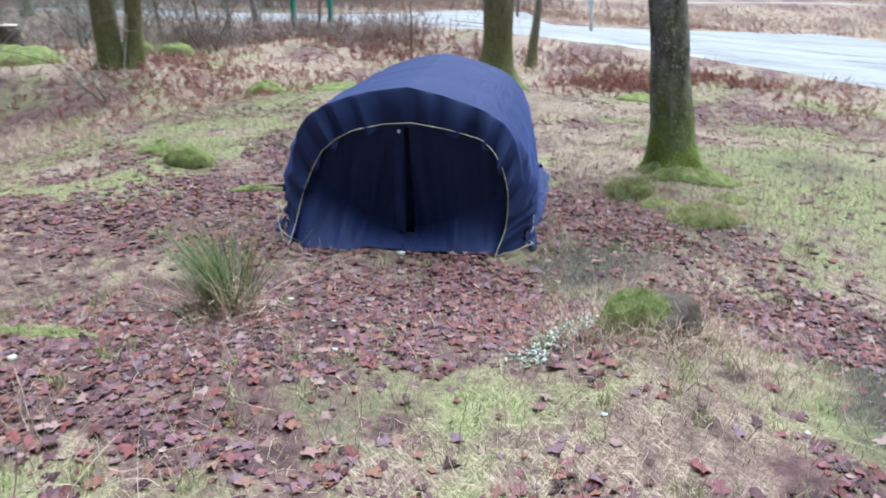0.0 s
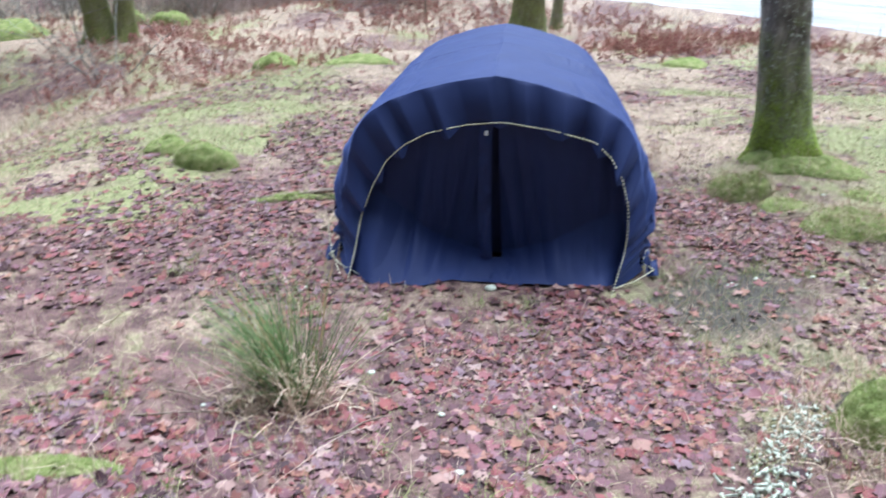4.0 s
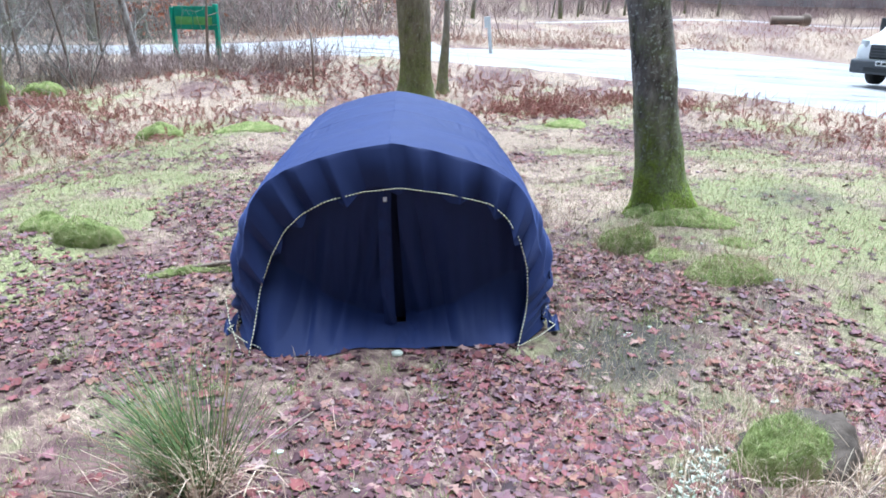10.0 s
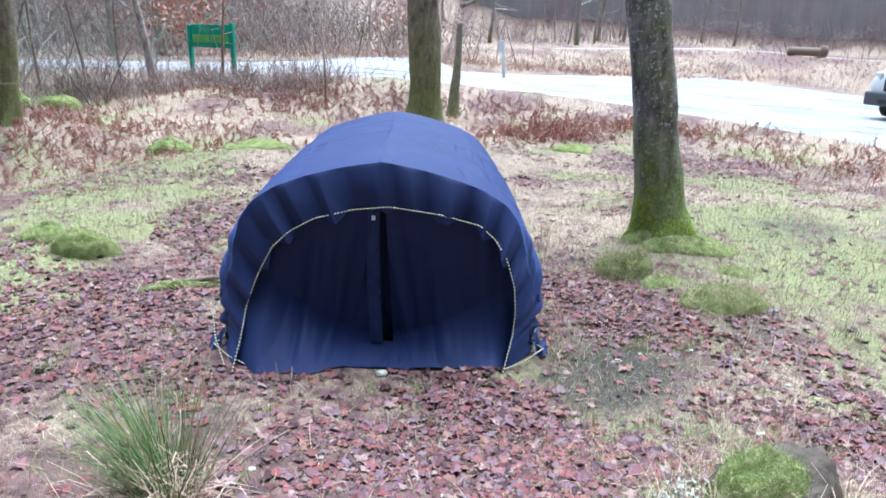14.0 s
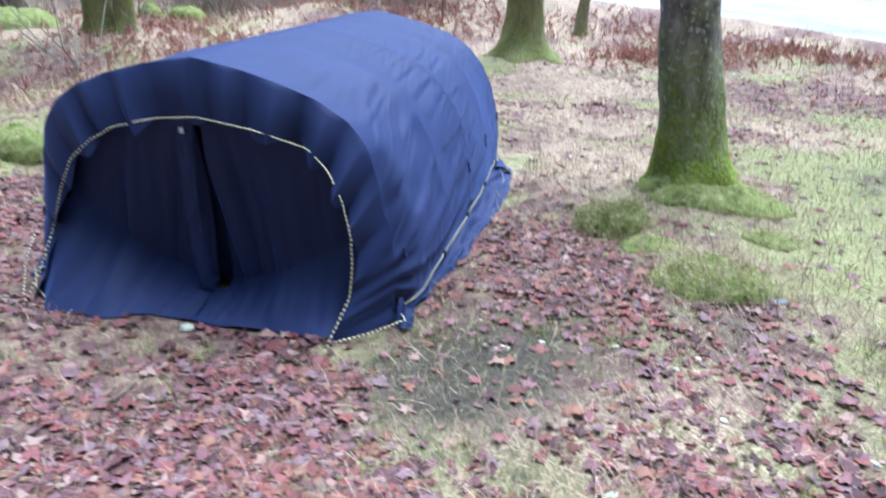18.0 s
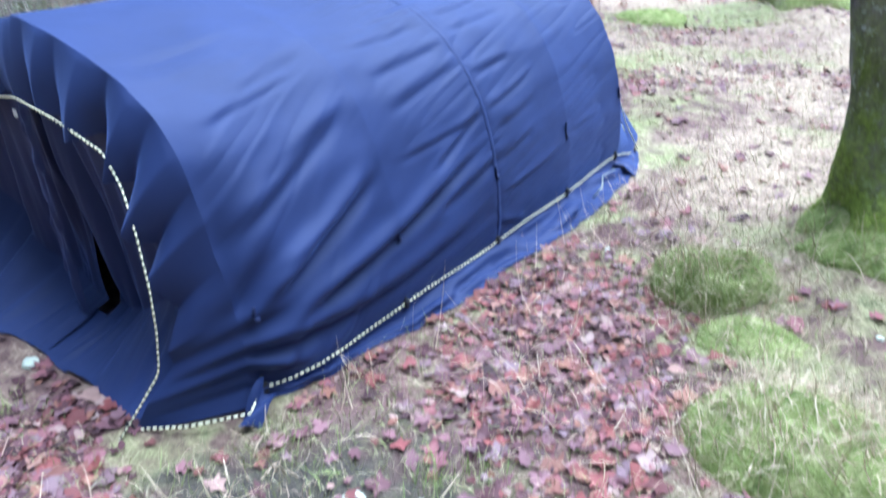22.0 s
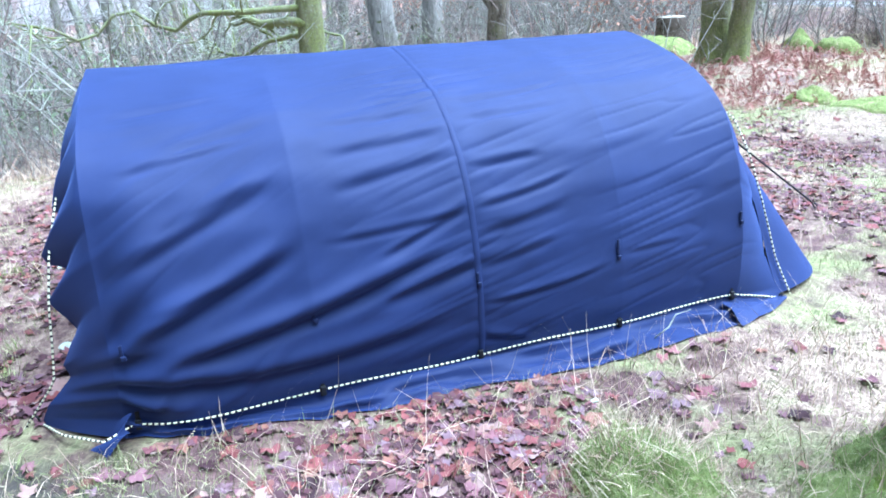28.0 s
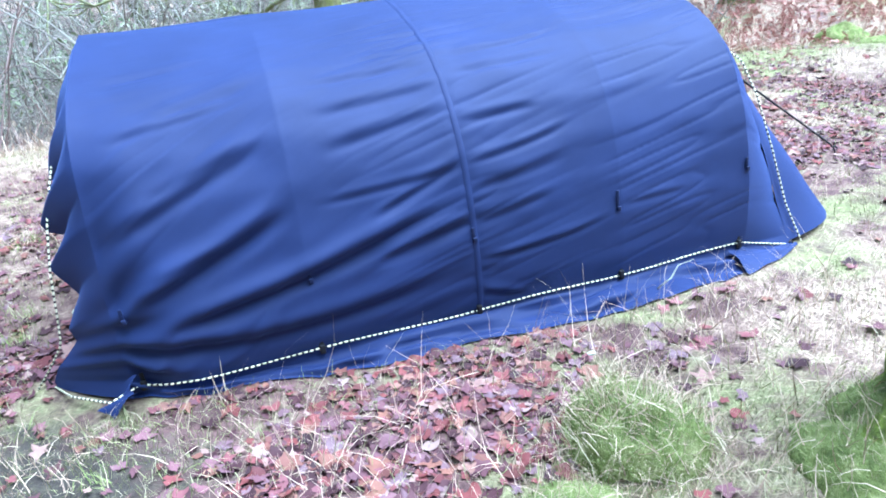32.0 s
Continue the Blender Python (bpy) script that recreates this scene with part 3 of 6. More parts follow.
ang = np.linspace(0, 2 * np.pi, 181)
V, F = [], []
for a in ang:
    r = 74 + 4 * math.sin(5 * a)
    x, y = r * math.cos(a), 8 + r * math.sin(a)
    for h in (-2.0, 5.0, 9.0 + 1.5 * float(vnoise(a * 40, 3.0)), 11.5 + 2.5 * float(vnoise(a * 60, 8.0, 4))):
        V.append((x, y, gz(x, y) + h))
for i in range(180):
    for k in range(3):
        p = i * 4 + k
        F.append((p, p + 1, p + 5, p + 4))
tagged(arrays("woods_backdrop", V, F, woods_backdrop()), "bare winter woodland far behind the heath", "woodland", "", "structure")

# added dark screen, never in view: closes the clearing and blocks low sky light
V, F = [], []
for i, x in enumerate(np.linspace(-34, 24, 90)):
    y = -13.5 - 1.2 * float(vnoise(x * 0.6, 1.0, 5)) + 0.09 * max(0.0, x - 7.0) ** 2
    for h in (-0.5, 4.0, 7.0, 11.0 + 2.5 * float(vnoise(x * 1.3, 4.0, 6))):
        V.append((x, y - 0.12 * h + 0.5 * float(vnoise(x * 2.0, h, 8)), gz(x, y) + h))
for i in range(89):
    for k in range(3):
        p = i * 4 + k
        F.append((p, p + 1, p + 5, p + 4))
tagged(arrays("wood_edge", V, F, plain("dark_screen_mass", (0.075, 0.085, 0.055), 0.95, 0.05, vary=0.5, scale=1.2, bumpy=0.5)), "unseen dark screen added to block low light", "woodland", "", "structure")

# ---- trees ----
rng = np.random.default_rng(7)


def limb_line(start, way, length, n, bend, lift, rs):
    """A crooked line of points."""
    p, d = np.array(start, float), np.array(way, float)
    d /= np.linalg.norm(d)
    out = [p.copy()]
    for _ in range(n):
        d = d + rs.normal(0, bend, 3) + np.array([0, 0, lift])
        d /= np.linalg.norm(d)
        p = p + d * length / n
        out.append(p.copy())
    return np.array(out)


def spray(start, way, length, rs, depth, radius, pieces, fork=3, lift=0.03):
    """A limb with its forks, added to pieces."""
    n = max(3, int(5 if depth > 1 else 4))
    line = limb_line(start, way, length, n, 0.2, lift, rs)
    pieces.append(tube(line, np.linspace(radius, radius * 0.35, n + 1), 5 if depth > 1 else 3, cap=False))
    if depth <= 0:
        return
    for k in range(fork):
        i = rs.integers(1, n + 1)
        d = line[i] - line[i - 1]
        d /= np.linalg.norm(d)
        side = rs.normal(0, 0.75, 3)
        spray(line[i], d + side, length * rs.uniform(0.4, 0.7), rs, depth - 1, radius * 0.45, pieces, fork, lift)


def tree(name, x, y, r, height, lean, bark_mat, label, seed, flare=1.5, limbs=7, first=2.6, roots=5, depth=2, sides=20, group="", z0=None):
    """A bare tree: trunk with root flare, limbs and twigs."""
    rs = np.random.default_rng(seed)
    base = gz(x, y) - 0.04 if z0 is None else z0
    root = empty(name, x, y, base)
    zs = np.array([-0.15, 0, 0.06, 0.14, 0.26, 0.42, 0.65, 0.95, 1.35, 1.8, 2.4, 3.2, 4.2, 5.5, 7.0, 9.0, 11.0])
    zs = zs[zs < height]
    pts = np.stack([lean[0] * zs + 0.04 * np.sin(zs * 1.3 + seed) * smooth(zs, 0.3, 2), lean[1] * zs + 0.04 * np.cos(zs * 1.1 + seed) * smooth(zs, 0.3, 2), zs], 1)
    rad = r * (1 - 0.72 * np.clip(zs, 0, None) / height) * (1 + (flare - 1) * np.exp(-np.clip(zs, 0, None) / 0.16))
    zz = np.linspace(0, 1, 60)
    zz = -0.15 + (zs[-1] + 0.15) * zz ** 1.7
    pts = np.stack([np.interp(zz, zs, pts[:, k]) for k in range(3)], 1)
    rad = np.interp(zz, zs, rad)
    v, f = tube(pts, rad, sides, True, 0.10, seed)
    # lobes at the foot, where the roots leave the trunk
    a = np.arctan2(v[:, 1], v[:, 0])
    lobe = 1 + 0.22 * np.exp(-np.clip(v[:, 2], 0, None) / 0.14) * np.cos(roots * a + seed)
    low = v[:, 2] < 1.0
    v[low, 0] *= lobe[low]
    v[low, 1] *= lobe[low]
    arrays("trunk", v, f, bark_mat, root)
    pieces = []
    for k in range(limbs):
        h = first + (height - first) * (k + rs.uniform(0, 0.8)) / limbs * 0.9
        st = np.array([np.interp(h, zz, pts[:, 0]), np.interp(h, zz, pts[:, 1]), h])
        b = rs.uniform(0, 2 * np.pi)
        spray(st, (math.cos(b), math.sin(b), rs.uniform(0.15, 0.8)), height * rs.uniform(0.18, 0.34), rs, depth, r * 0.3, pieces)
    if pieces:
        arrays("branches", *merge(pieces), bark_mat, root)
    return tagged(root, label, "tree", group)


near_tree = tree("tree", 1.40, 2.02, 0.168, 10, (-0.14, 0.045), M_BARK_NEAR, "grey lichen-spotted tree with a bright mossy foot", 3, 1.6, sides=36, first=3.4)
second_tree = tree("tree", -0.42, 8.0, 0.26, 12, (-0.012, 0.01), M_BARK_GREEN, "stout tree trunk covered in green moss behind the tent", 8, 2.1, sides=28, first=3.6)
twin = tree("tree", -7.3, 8.24, 0.21, 11, (-0.07, 0.0), M_BARK_GREEN, "mossy tree with two stems at the edge of the woods", 12, 1.5, sides=22, first=3.0)
tree("tree", -6.92, 8.32, 0.16, 10, (0.06, 0.03), M_BARK_GREEN, "mossy tree with two stems at the edge of the woods", 13, 1.5, sides=20, first=3.2)
tree("tree", -7.6, 2.15, 0.19, 9, (0.02, 0.0), M_BARK_MOSS, "mossy tree standing down the bank, green with moss", 15, 1.4, first=3.4, limbs=5)
tree("tree", -12.2, 4.35, 0.30, 11, (-0.10, 0.0), M_BARK_FAR, "leaning grey forest tree on the lower ground", 19, 1.4, first=3.0)
tree("tree", -14.0, 5.9, 0.27, 12, (-0.03, 0.0), M_BARK_FAR, "straight grey forest tree on the lower ground", 23, 1.4, first=4.0)
tree("tree", -9.4, 5.5, 0.22, 9, (-0.02, 0.02), M_BARK_GREEN, "mossy tree with many pale crooked twigs", 29, 1.4, first=1.9, limbs=10, depth=3)
tree("tree", -4.9, -2.2, 0.16, 7, (0.02, 0.02), M_BARK_GREEN, "mossy tree down the bank with low limbs", 31, 1.4, first=2.6, limbs=6)
birch = tree("birch_tree", -6.25, 12.75, 0.085, 6, (-0.12, 0.02), M_BIRCH, "slender pale birch rising from a bramble bank", 33, 1.3, first=1.4, limbs=8)
for k, (x, y, ln) in enumerate(((-7.5, 12.4, (-0.12, 0)), (-7.0, 12.8, (0.02, 0)), (-8.4, 12.2, (-0.05, 0)), (-4.75, 12.6, (0.04, 0)))):
    tree("sapling", x, y, 0.035, 3.6, ln, M_STICK, "thin bare sapling rising from a bramble bank", 40 + k, 1.2, limbs=7, first=0.9, depth=1, sides=8, group="saplings on the bank")
stem = tree("dead_tree", 0.12, 11.4, 0.115, 2.25, (0.05, 0), M_BARK_FAR, "short dead tree stem with one broken side branch", 51, 1.3, limbs=0, sides=14)
v1, f1 = tube(limb_line((0.1, 0, 2.1), (0.9, 0, 0.35), 0.75, 5, 0.15, 0.05, np.random.default_rng(3)), np.linspace(0.05, 0.02, 6), 6)
arrays("branch", v1, f1, M_BARK_FAR, stem)
# low mossy limbs that reach out over the bank
for k, (st, way, ln, r) in enumerate((((-7.5, 2.1, 0.85), (-0.35, -1.0, 0.06), 3.2, 0.06), ((-7.55, 2.1, 1.05), (-0.1, -1.0, 0.04), 3.6, 0.045), ((-7.6, 2.05, 0.7), (-0.6, -1.0, -0.03), 2.8, 0.035))):
    rs = np.random.default_rng(70 + k)
    root = empty("low_limb", *st)
    line = limb_line((0, 0, 0), way, ln, 14, 0.34, 0.0, rs)
    q = np.linspace(0, 1, 15)
    line[:, 2] = line[:, 2] * 0.6 + 0.22 * vnoise(q * 6, q * 0 + k, 77) * q ** 0.4 - 0.35 * q ** 2
    line[:, 0] += 0.25 * vnoise(q * 5, q * 0 + k, 78) * q
    ps, fine = [tube(line, np.linspace(r, r * 0.3, 15), 7, False)], []
    for j in range(16):
        i = rs.integers(3, 15)
        d = line[i] - line[i - 1]
        sub = limb_line(line[i], d / np.linalg.norm(d) + rs.normal(0, 0.7, 3), rs.uniform(0.4, 1.1), 8, 0.32, 0.02, rs)
        ps.append(tube(sub, np.linspace(r * 0.32, r * 0.1, 9), 5, False))
        for _ in range(7):
            spray(sub[rs.integers(2, 9)], rs.normal(0, 1, 3) + (0, 0, 0.2), rs.uniform(0.15, 0.45), rs, 1, 0.006, fine, 3, 0.0)
    arrays("limb", *ps[0], M_BARK_LIMB, root)
    for piece in ps[1:]:
        arrays("branch", *piece, M_BARK_LIMB, root)
    arrays("lichen_growth", *merge(fine), M_LICHTWIG, root, label="fine pale twigs grown over with lichen")
    tagged(root.children[-1], kind="stuff")
    tagged(root, "long crooked mossy limb reaching out from a tree", "branch", "low mossy limbs")

# woods: many trunks with twigs, joined
pieces, twigs, beech = [], [], []
rs = np.random.default_rng(99)
count = 0
while count < 330:
    a, d = rs.uniform(0, 2 * np.pi), rs.uniform(15, 62)
    x, y = d * math.cos(a), 6 + d * math.sin(a)
    on_heath = -6 < x < 46 and 8 < y < 54
    if on_heath or (abs(x) < 7 and y < 12) or (x > 4 and y < 10 and d < 22) or (y < -6 and d < 17):
        continue
    count += 1
    z, h, r = gz(x, y), rs.uniform(6, 11), rs.uniform(0.07, 0.2)
    line = limb_line((x, y, z - 0.2), (rs.normal(0, 0.07), rs.normal(0, 0.07), 1), h, 7, 0.05, 0.02, rs)
    pieces.append(tube(line, np.linspace(r, r * 0.3, 8), 7, False))
    for _ in range(7):
        i = rs.integers(1, 8)
        b = rs.uniform(0, 2 * np.pi)
        spray(line[i], (math.cos(b), math.sin(b), rs.uniform(0, 0.8)), rs.uniform(0.8, 2.4), rs, 1, r * 0.25, twigs, 4)
arr = merge(pieces)
tagged(arrays("woodland_trunks", *arr, M_BARK_FAR), "bare trunks of the winter woods beyond the clearing", "woods", "", "stuff")
tagged(arrays("woodland_twigs", *merge(twigs), M_TWIG), "grey bare twigs of the winter woods", "twigs", "", "stuff")


def stick_variants(rs, n=5, thick=0.012):
    """Thin crooked twigs of unit length, three-sided."""
    out = []
    for _ in range(n):
        line = limb_line((0, 0, 0), (0, 0, 1), 1.0, 3, 0.25, 0.0, rs)
        v, f = tube(line, np.linspace(thick, thick * 0.35, 4), 3, False)
        tri = [t for a, b, c, d in f for t in ((a, b, c), (a, c, d))]
        side = limb_line(line[2], rs.normal(0, 0.6, 3) + (0, 0, 0.6), 0.45, 2, 0.2, 0.0, rs)
        v2, f2 = tube(side, np.linspace(thick * 0.6, thick * 0.25, 3), 3, False)
        tri += [tuple(i + len(v) for i in t) for a, b, c, d in f2 for t in ((a, b, c), (a, c, d))]
        out.append((np.concatenate([v, v2]), tri))
    return out


def thicket(name, boxes, mat, label, size, tilt, seed, category="undergrowth", thick=0.012):
    """Many twigs standing on the ground inside the given patches (x, y, radius x, radius y, count)."""
    r2 = np.random.default_rng(seed)
    xs, ys = [], []
    for cx, cy, rx, ry, n in boxes:
        xs.append(r2.normal(cx, rx * 0.5, n))
        ys.append(r2.normal(cy, ry * 0.5, n))
    xs, ys = np.concatenate(xs), np.concatenate(ys)
    clear = ~((xs > -6.2) & (ys < 11) & (ys > -12))
    xs, ys = xs[clear], ys[clear]
    n = len(xs)
    return scatter(name, stick_variants(r2, 5, thick), (np.stack([xs, ys, ground_base(xs, ys) - 0.03], 1), turns(n, r2, tilt, size), r2.integers(0, 5, n)), mat, None, label, "stuff", category)


thicket("bank_brambles", [(-5.0, 12.3, 1.6, 0.7, 1100), (-7.3, 12.2, 1.6, 0.7, 700), (-3.2, 12.4, 1.3, 0.6, 500)], M_BROWNTWIG, "tangle of bare brown bramble stems on a bank", (0.3, 0.85), 0.6, 5)
thicket("lower_scrub", [(-13, -2, 6, 8, 2300), (-16, 6, 8, 6, 1700), (-11, 1.5, 3, 3.5, 700), (-8, -4, 4, 4, 700), (-18, 14, 10, 6, 1500), (-12, 17, 8, 4, 900)], M_TWIG, "grey leafless scrub down the bank", (0.5, 2.0), 0.6, 6, thick=0.0024)
thicket("far_heath_scrub", [(-8, 27, 8, 6, 1400), (6, 60, 50, 6, 1500), (45, 48, 14, 20, 800), (-14, 24, 6, 5, 900)], M_BROWNTWIG, "brown leafless scrub beyond the car park", (0.8, 3.0), 0.4, 8, thick=0.008)


def bush_shape(rs, lean=0.5):
    """A leafless bush of unit height: many crooked shoots with side twigs."""
    ps = []
    for _ in range(8):
        b = rs.uniform(0, 2 * np.pi)
        line = limb_line((0.06 * math.cos(b), 0.06 * math.sin(b), 0), (lean * math.cos(b), lean * math.sin(b), 1), rs.uniform(0.6, 1.0), 4, 0.2, 0.02, rs)
        ps.append(tube(line, np.linspace(0.0045, 0.002, 5), 3, False))
        for _ in range(6):
            i = rs.integers(1, 5)
            d = rs.normal(0, 0.7, 3) + (0, 0, 0.35)
            ps.append(tube(limb_line(line[i], d, rs.uniform(0.15, 0.4), 2, 0.3, 0, rs), np.linspace(0.0022, 0.0009, 3), 3, False))
    v, f = merge(ps)
    return v, [t for a, b, c, d in f for t in ((a, b, c), (a, c, d))]


def bushes(name, patches, mat, label, size, seed, variants=None, category="undergrowth"):
    r2 = np.random.default_rng(seed)
    xs = np.concatenate([r2.normal(cx, rx * 0.5, n) for cx, cy, rx, ry, n in patches])
    ys = np.concatenate([r2.normal(cy, ry * 0.5, n) for cx, cy, rx, ry, n in patches])
    clear = ~((xs > -6.4) & (ys < 11.5) & (ys > -13)) & ~((xs > -14) & (ys > 13) & (ys < 18 + 0.6 * np.clip(xs, 0, 30))) & ~((xs > -5) & (ys > 13) & (ys < 27))
    xs, ys = xs[clear], ys[clear]
    v = variants or [bush_shape(r2) for _ in range(5)]
    return scatter(name, v, (np.stack([xs, ys, ground_base(xs, ys) - 0.05], 1), turns(len(xs), r2, 0.12, size), r2.integers(0, len(v), len(xs))), mat, None, label, "stuff", category)


bushes("bare_bushes", [(-14, -4, 7, 9, 130), (-17, 5, 8, 8, 130), (-11, 13, 8, 5, 60), (-22, 14, 12, 8, 80), (-9, 24, 7, 5, 40), (-12, -12, 8, 6, 40)], M_TWIG, "grey leafless bushes at the foot of the woods", (1.6, 3.6), 91)
bushes("brown_bushes", [(-10, 26, 9, 6, 90), (-20, 20, 10, 8, 90), (10, 62, 50, 8, 90), (50, 45, 12, 20, 40), (-16, 0, 8, 10, 70)], M_BROWNTWIG, "brown leafless bushes at the foot of the woods", (1.2, 3.2), 92)


def leafy_shape(rs, flat=0.05):
    """A loose cloud of small leaves about a unit high."""
    V, T = [], []
    for _ in range(150):
        p = rs.normal(0, (0.22, 0.22, 0.2), 3) + (0, 0, 0.5)
        a, b = rs.normal(0, 1, 3), rs.normal(0, 1, 3)
        a, b = a / np.linalg.norm(a) * flat, b / np.linalg.norm(b) * flat
        k = len(V)
        V += [p - a * 0.5, p + b * 0.5, p + a, p - b * 0.5]
        T += [(k, k + 1, k + 2), (k, k + 2, k + 3)]
    return np.array(V), T


r3 = np.random.default_rng(93)
bushes("withered_beech", [(-15, 13, 6, 4, 16), (-21, 9, 5, 5, 12), (-9, 19.5, 3, 1.5, 6), (-2, 33, 5, 2, 8)], M_BEECH, "young beeches still holding withered orange leaves", (1.2, 2.8), 94, [leafy_shape(r3) for _ in range(4)])
bushes("evergreen_bushes", [(-17, -4, 6, 6, 60), (-13, 0, 4, 5, 40), (-12, 25, 5, 3, 30), (-7, 29, 9, 4, 60), (-20, 12, 8, 5, 20), (-13, 3, 3, 3, 10)], M_EVER, "dull green scrub among the bare bushes", (0.8, 2.2), 95, [leafy_shape(r3, 0.04) for _ in range(4)])


# ---- the tunnel tent ----
CX, Y0, Y1 = -0.61, 0.255, 2.37
tent = empty("tunnel_tent", CX, 0, 0)
tagged(tent, "low navy blue canvas tunnel tent pegged on leaf litter", "tent")
HALF = np.array([(0, .985), (.06, .978), (.2, .952), (.38, .906), (.52, .856), (.63, .785), (.715, .69), (.78, .565), (.822, .42), (.845, .28), (.845, .14), (.83, .05)])


def rounded(points, n, soft=9):
    """A line of points resampled evenly and smoothed."""
    P = np.asarray(points, float)
    d = np.r_[0, np.cumsum(np.linalg.norm(np.diff(P, axis=0), axis=1))]
    t = np.linspace(0, d[-1], 400)
    Q = np.stack([np.interp(t, d, P[:, k]) for k in range(P.shape[1])], 1)
    w = np.hanning(2 * soft + 3)[1:-1]
    w /= w.sum()
    for k in range(Q.shape[1]):
        pad = np.r_[2 * Q[0, k] - Q[soft:0:-1, k], Q[:, k], 2 * Q[-1, k] - Q[-2:-soft - 2:-1, k]]
        Q[:, k] = np.convolve(pad, w, "valid")
    return np.stack([np.interp(np.linspace(0, d[-1], n), t, Q[:, k]) for k in range(Q.shape[1])], 1)


half = rounded(HALF, 200, 12)
half[0] = HALF[0]
ARC = np.r_[0, np.cumsum(np.linalg.norm(np.diff(half, axis=0), axis=1))]
LEN = ARC[-1]
STATIONS = (0.25, 0.82, 1.34, 1.86, 2.36)


def wide(y):
    return 1 + 0.012 * np.sin(np.clip((y - 0.2) / 2.0, 0, 1) * np.pi) - 0.03 * smooth(y, 1.6, 2.4) - 0.03 * smooth(-y, -0.4, -0.1)


def high(y):
    return 1 - 0.012 * smooth(y, 0.6, 2.4)


# long folds of the canvas: y and arc length of both ends, bend, depth, half width
FRONT_FOLDS = [(0.31, 0.738, 0.75, 0.639, 0.0, 0.006, 0.014), (0.26, 1.043, 0.80, 0.79, 0.0, 0.017, 0.024), (0.28, 1.232, 0.81, 1.005, 0.01, 0.025, 0.026),
               (0.28, 1.31, 1.27, 1.075, 0.036, 0.024, 0.024), (0.22, 1.343, 1.30, 1.287, 0.06, 0.017, 0.026), (0.30, 0.47, 0.66, 0.418, 0.0, 0.004, 0.018),
               (0.47, 0.666, 0.78, 0.585, 0.0, 0.006, 0.02), (0.36, 0.93, 0.74, 0.80, 0.0, 0.005, 0.018), (0.34, 1.15, 0.62, 1.08, 0.0, 0.004, 0.014)]
SEAM_FOLDS = [(0.88, 0.62, 1.35, 0.594, 0.0, 0.005, 0.012), (0.90, 0.743, 1.35, 0.689, 0.0, 0.008, 0.017), (0.91, 0.861, 1.35, 0.77, 0.0, 0.011, 0.019), (0.86, 1.007, 1.35, 0.967, 0.005, 0.006, 0.011),
              (1.02, 1.085, 1.36, 0.948, 0.0, 0.013, 0.015), (1.0, 1.222, 1.36, 1.13, 0.0, 0.013, 0.018), (1.10, 0.42, 1.38, 0.417, 0.0, 0.004, 0.011), (1.08, 0.534, 1.37, 0.524, 0.0, 0.005, 0.012)]
REAR_FOLDS = [(1.33, 0.58, 1.83, 0.49, 0.015, 0.006, 0.011), (1.33, 0.659, 1.80, 0.611, 0.0, 0.005, 0.013), (1.33, 0.835, 1.64, 0.811, 0.0, 0.008, 0.013), (1.32, 0.963, 1.73, 0.885, 0.015, 0.008, 0.012),
              (1.33, 1.043, 1.70, 0.985, 0.01, 0.008, 0.016), (1.32, 1.27, 1.80, 1.22, 0.02, 0.007, 0.011), (1.33, 1.16, 1.62, 1.10, 0.0, 0.006, 0.015), (1.32, 1.385, 1.52, 1.44, 0.0, 0.007, 0.014), (1.86, 1.194, 2.12, 1.183, 0.0, 0.004, 0.010)]


def folds(l, y):
    """Height of the long folds: a valley with a rounded ridge above it, tapering off at both ends."""
    out = 0 * l
    for y0, l0, y1, l1, bend, deep, w in FRONT_FOLDS + SEAM_FOLDS + REAR_FOLDS:
        t = (y - y0) / (y1 - y0)
        d = (l - l0 - (l1 - l0) * t - bend * 4 * t * (1 - t)) / w
        taper = smooth(t, -0.02, 0.3) * (1 - smooth(t, 0.72, 1.04))
        out = out + taper * deep * (0.72 if l0 < 1.1 else 1.0) * (0.8 * np.exp(-((d + 1.8) / 1.35) ** 2) - np.exp(-d ** 2))
    return out


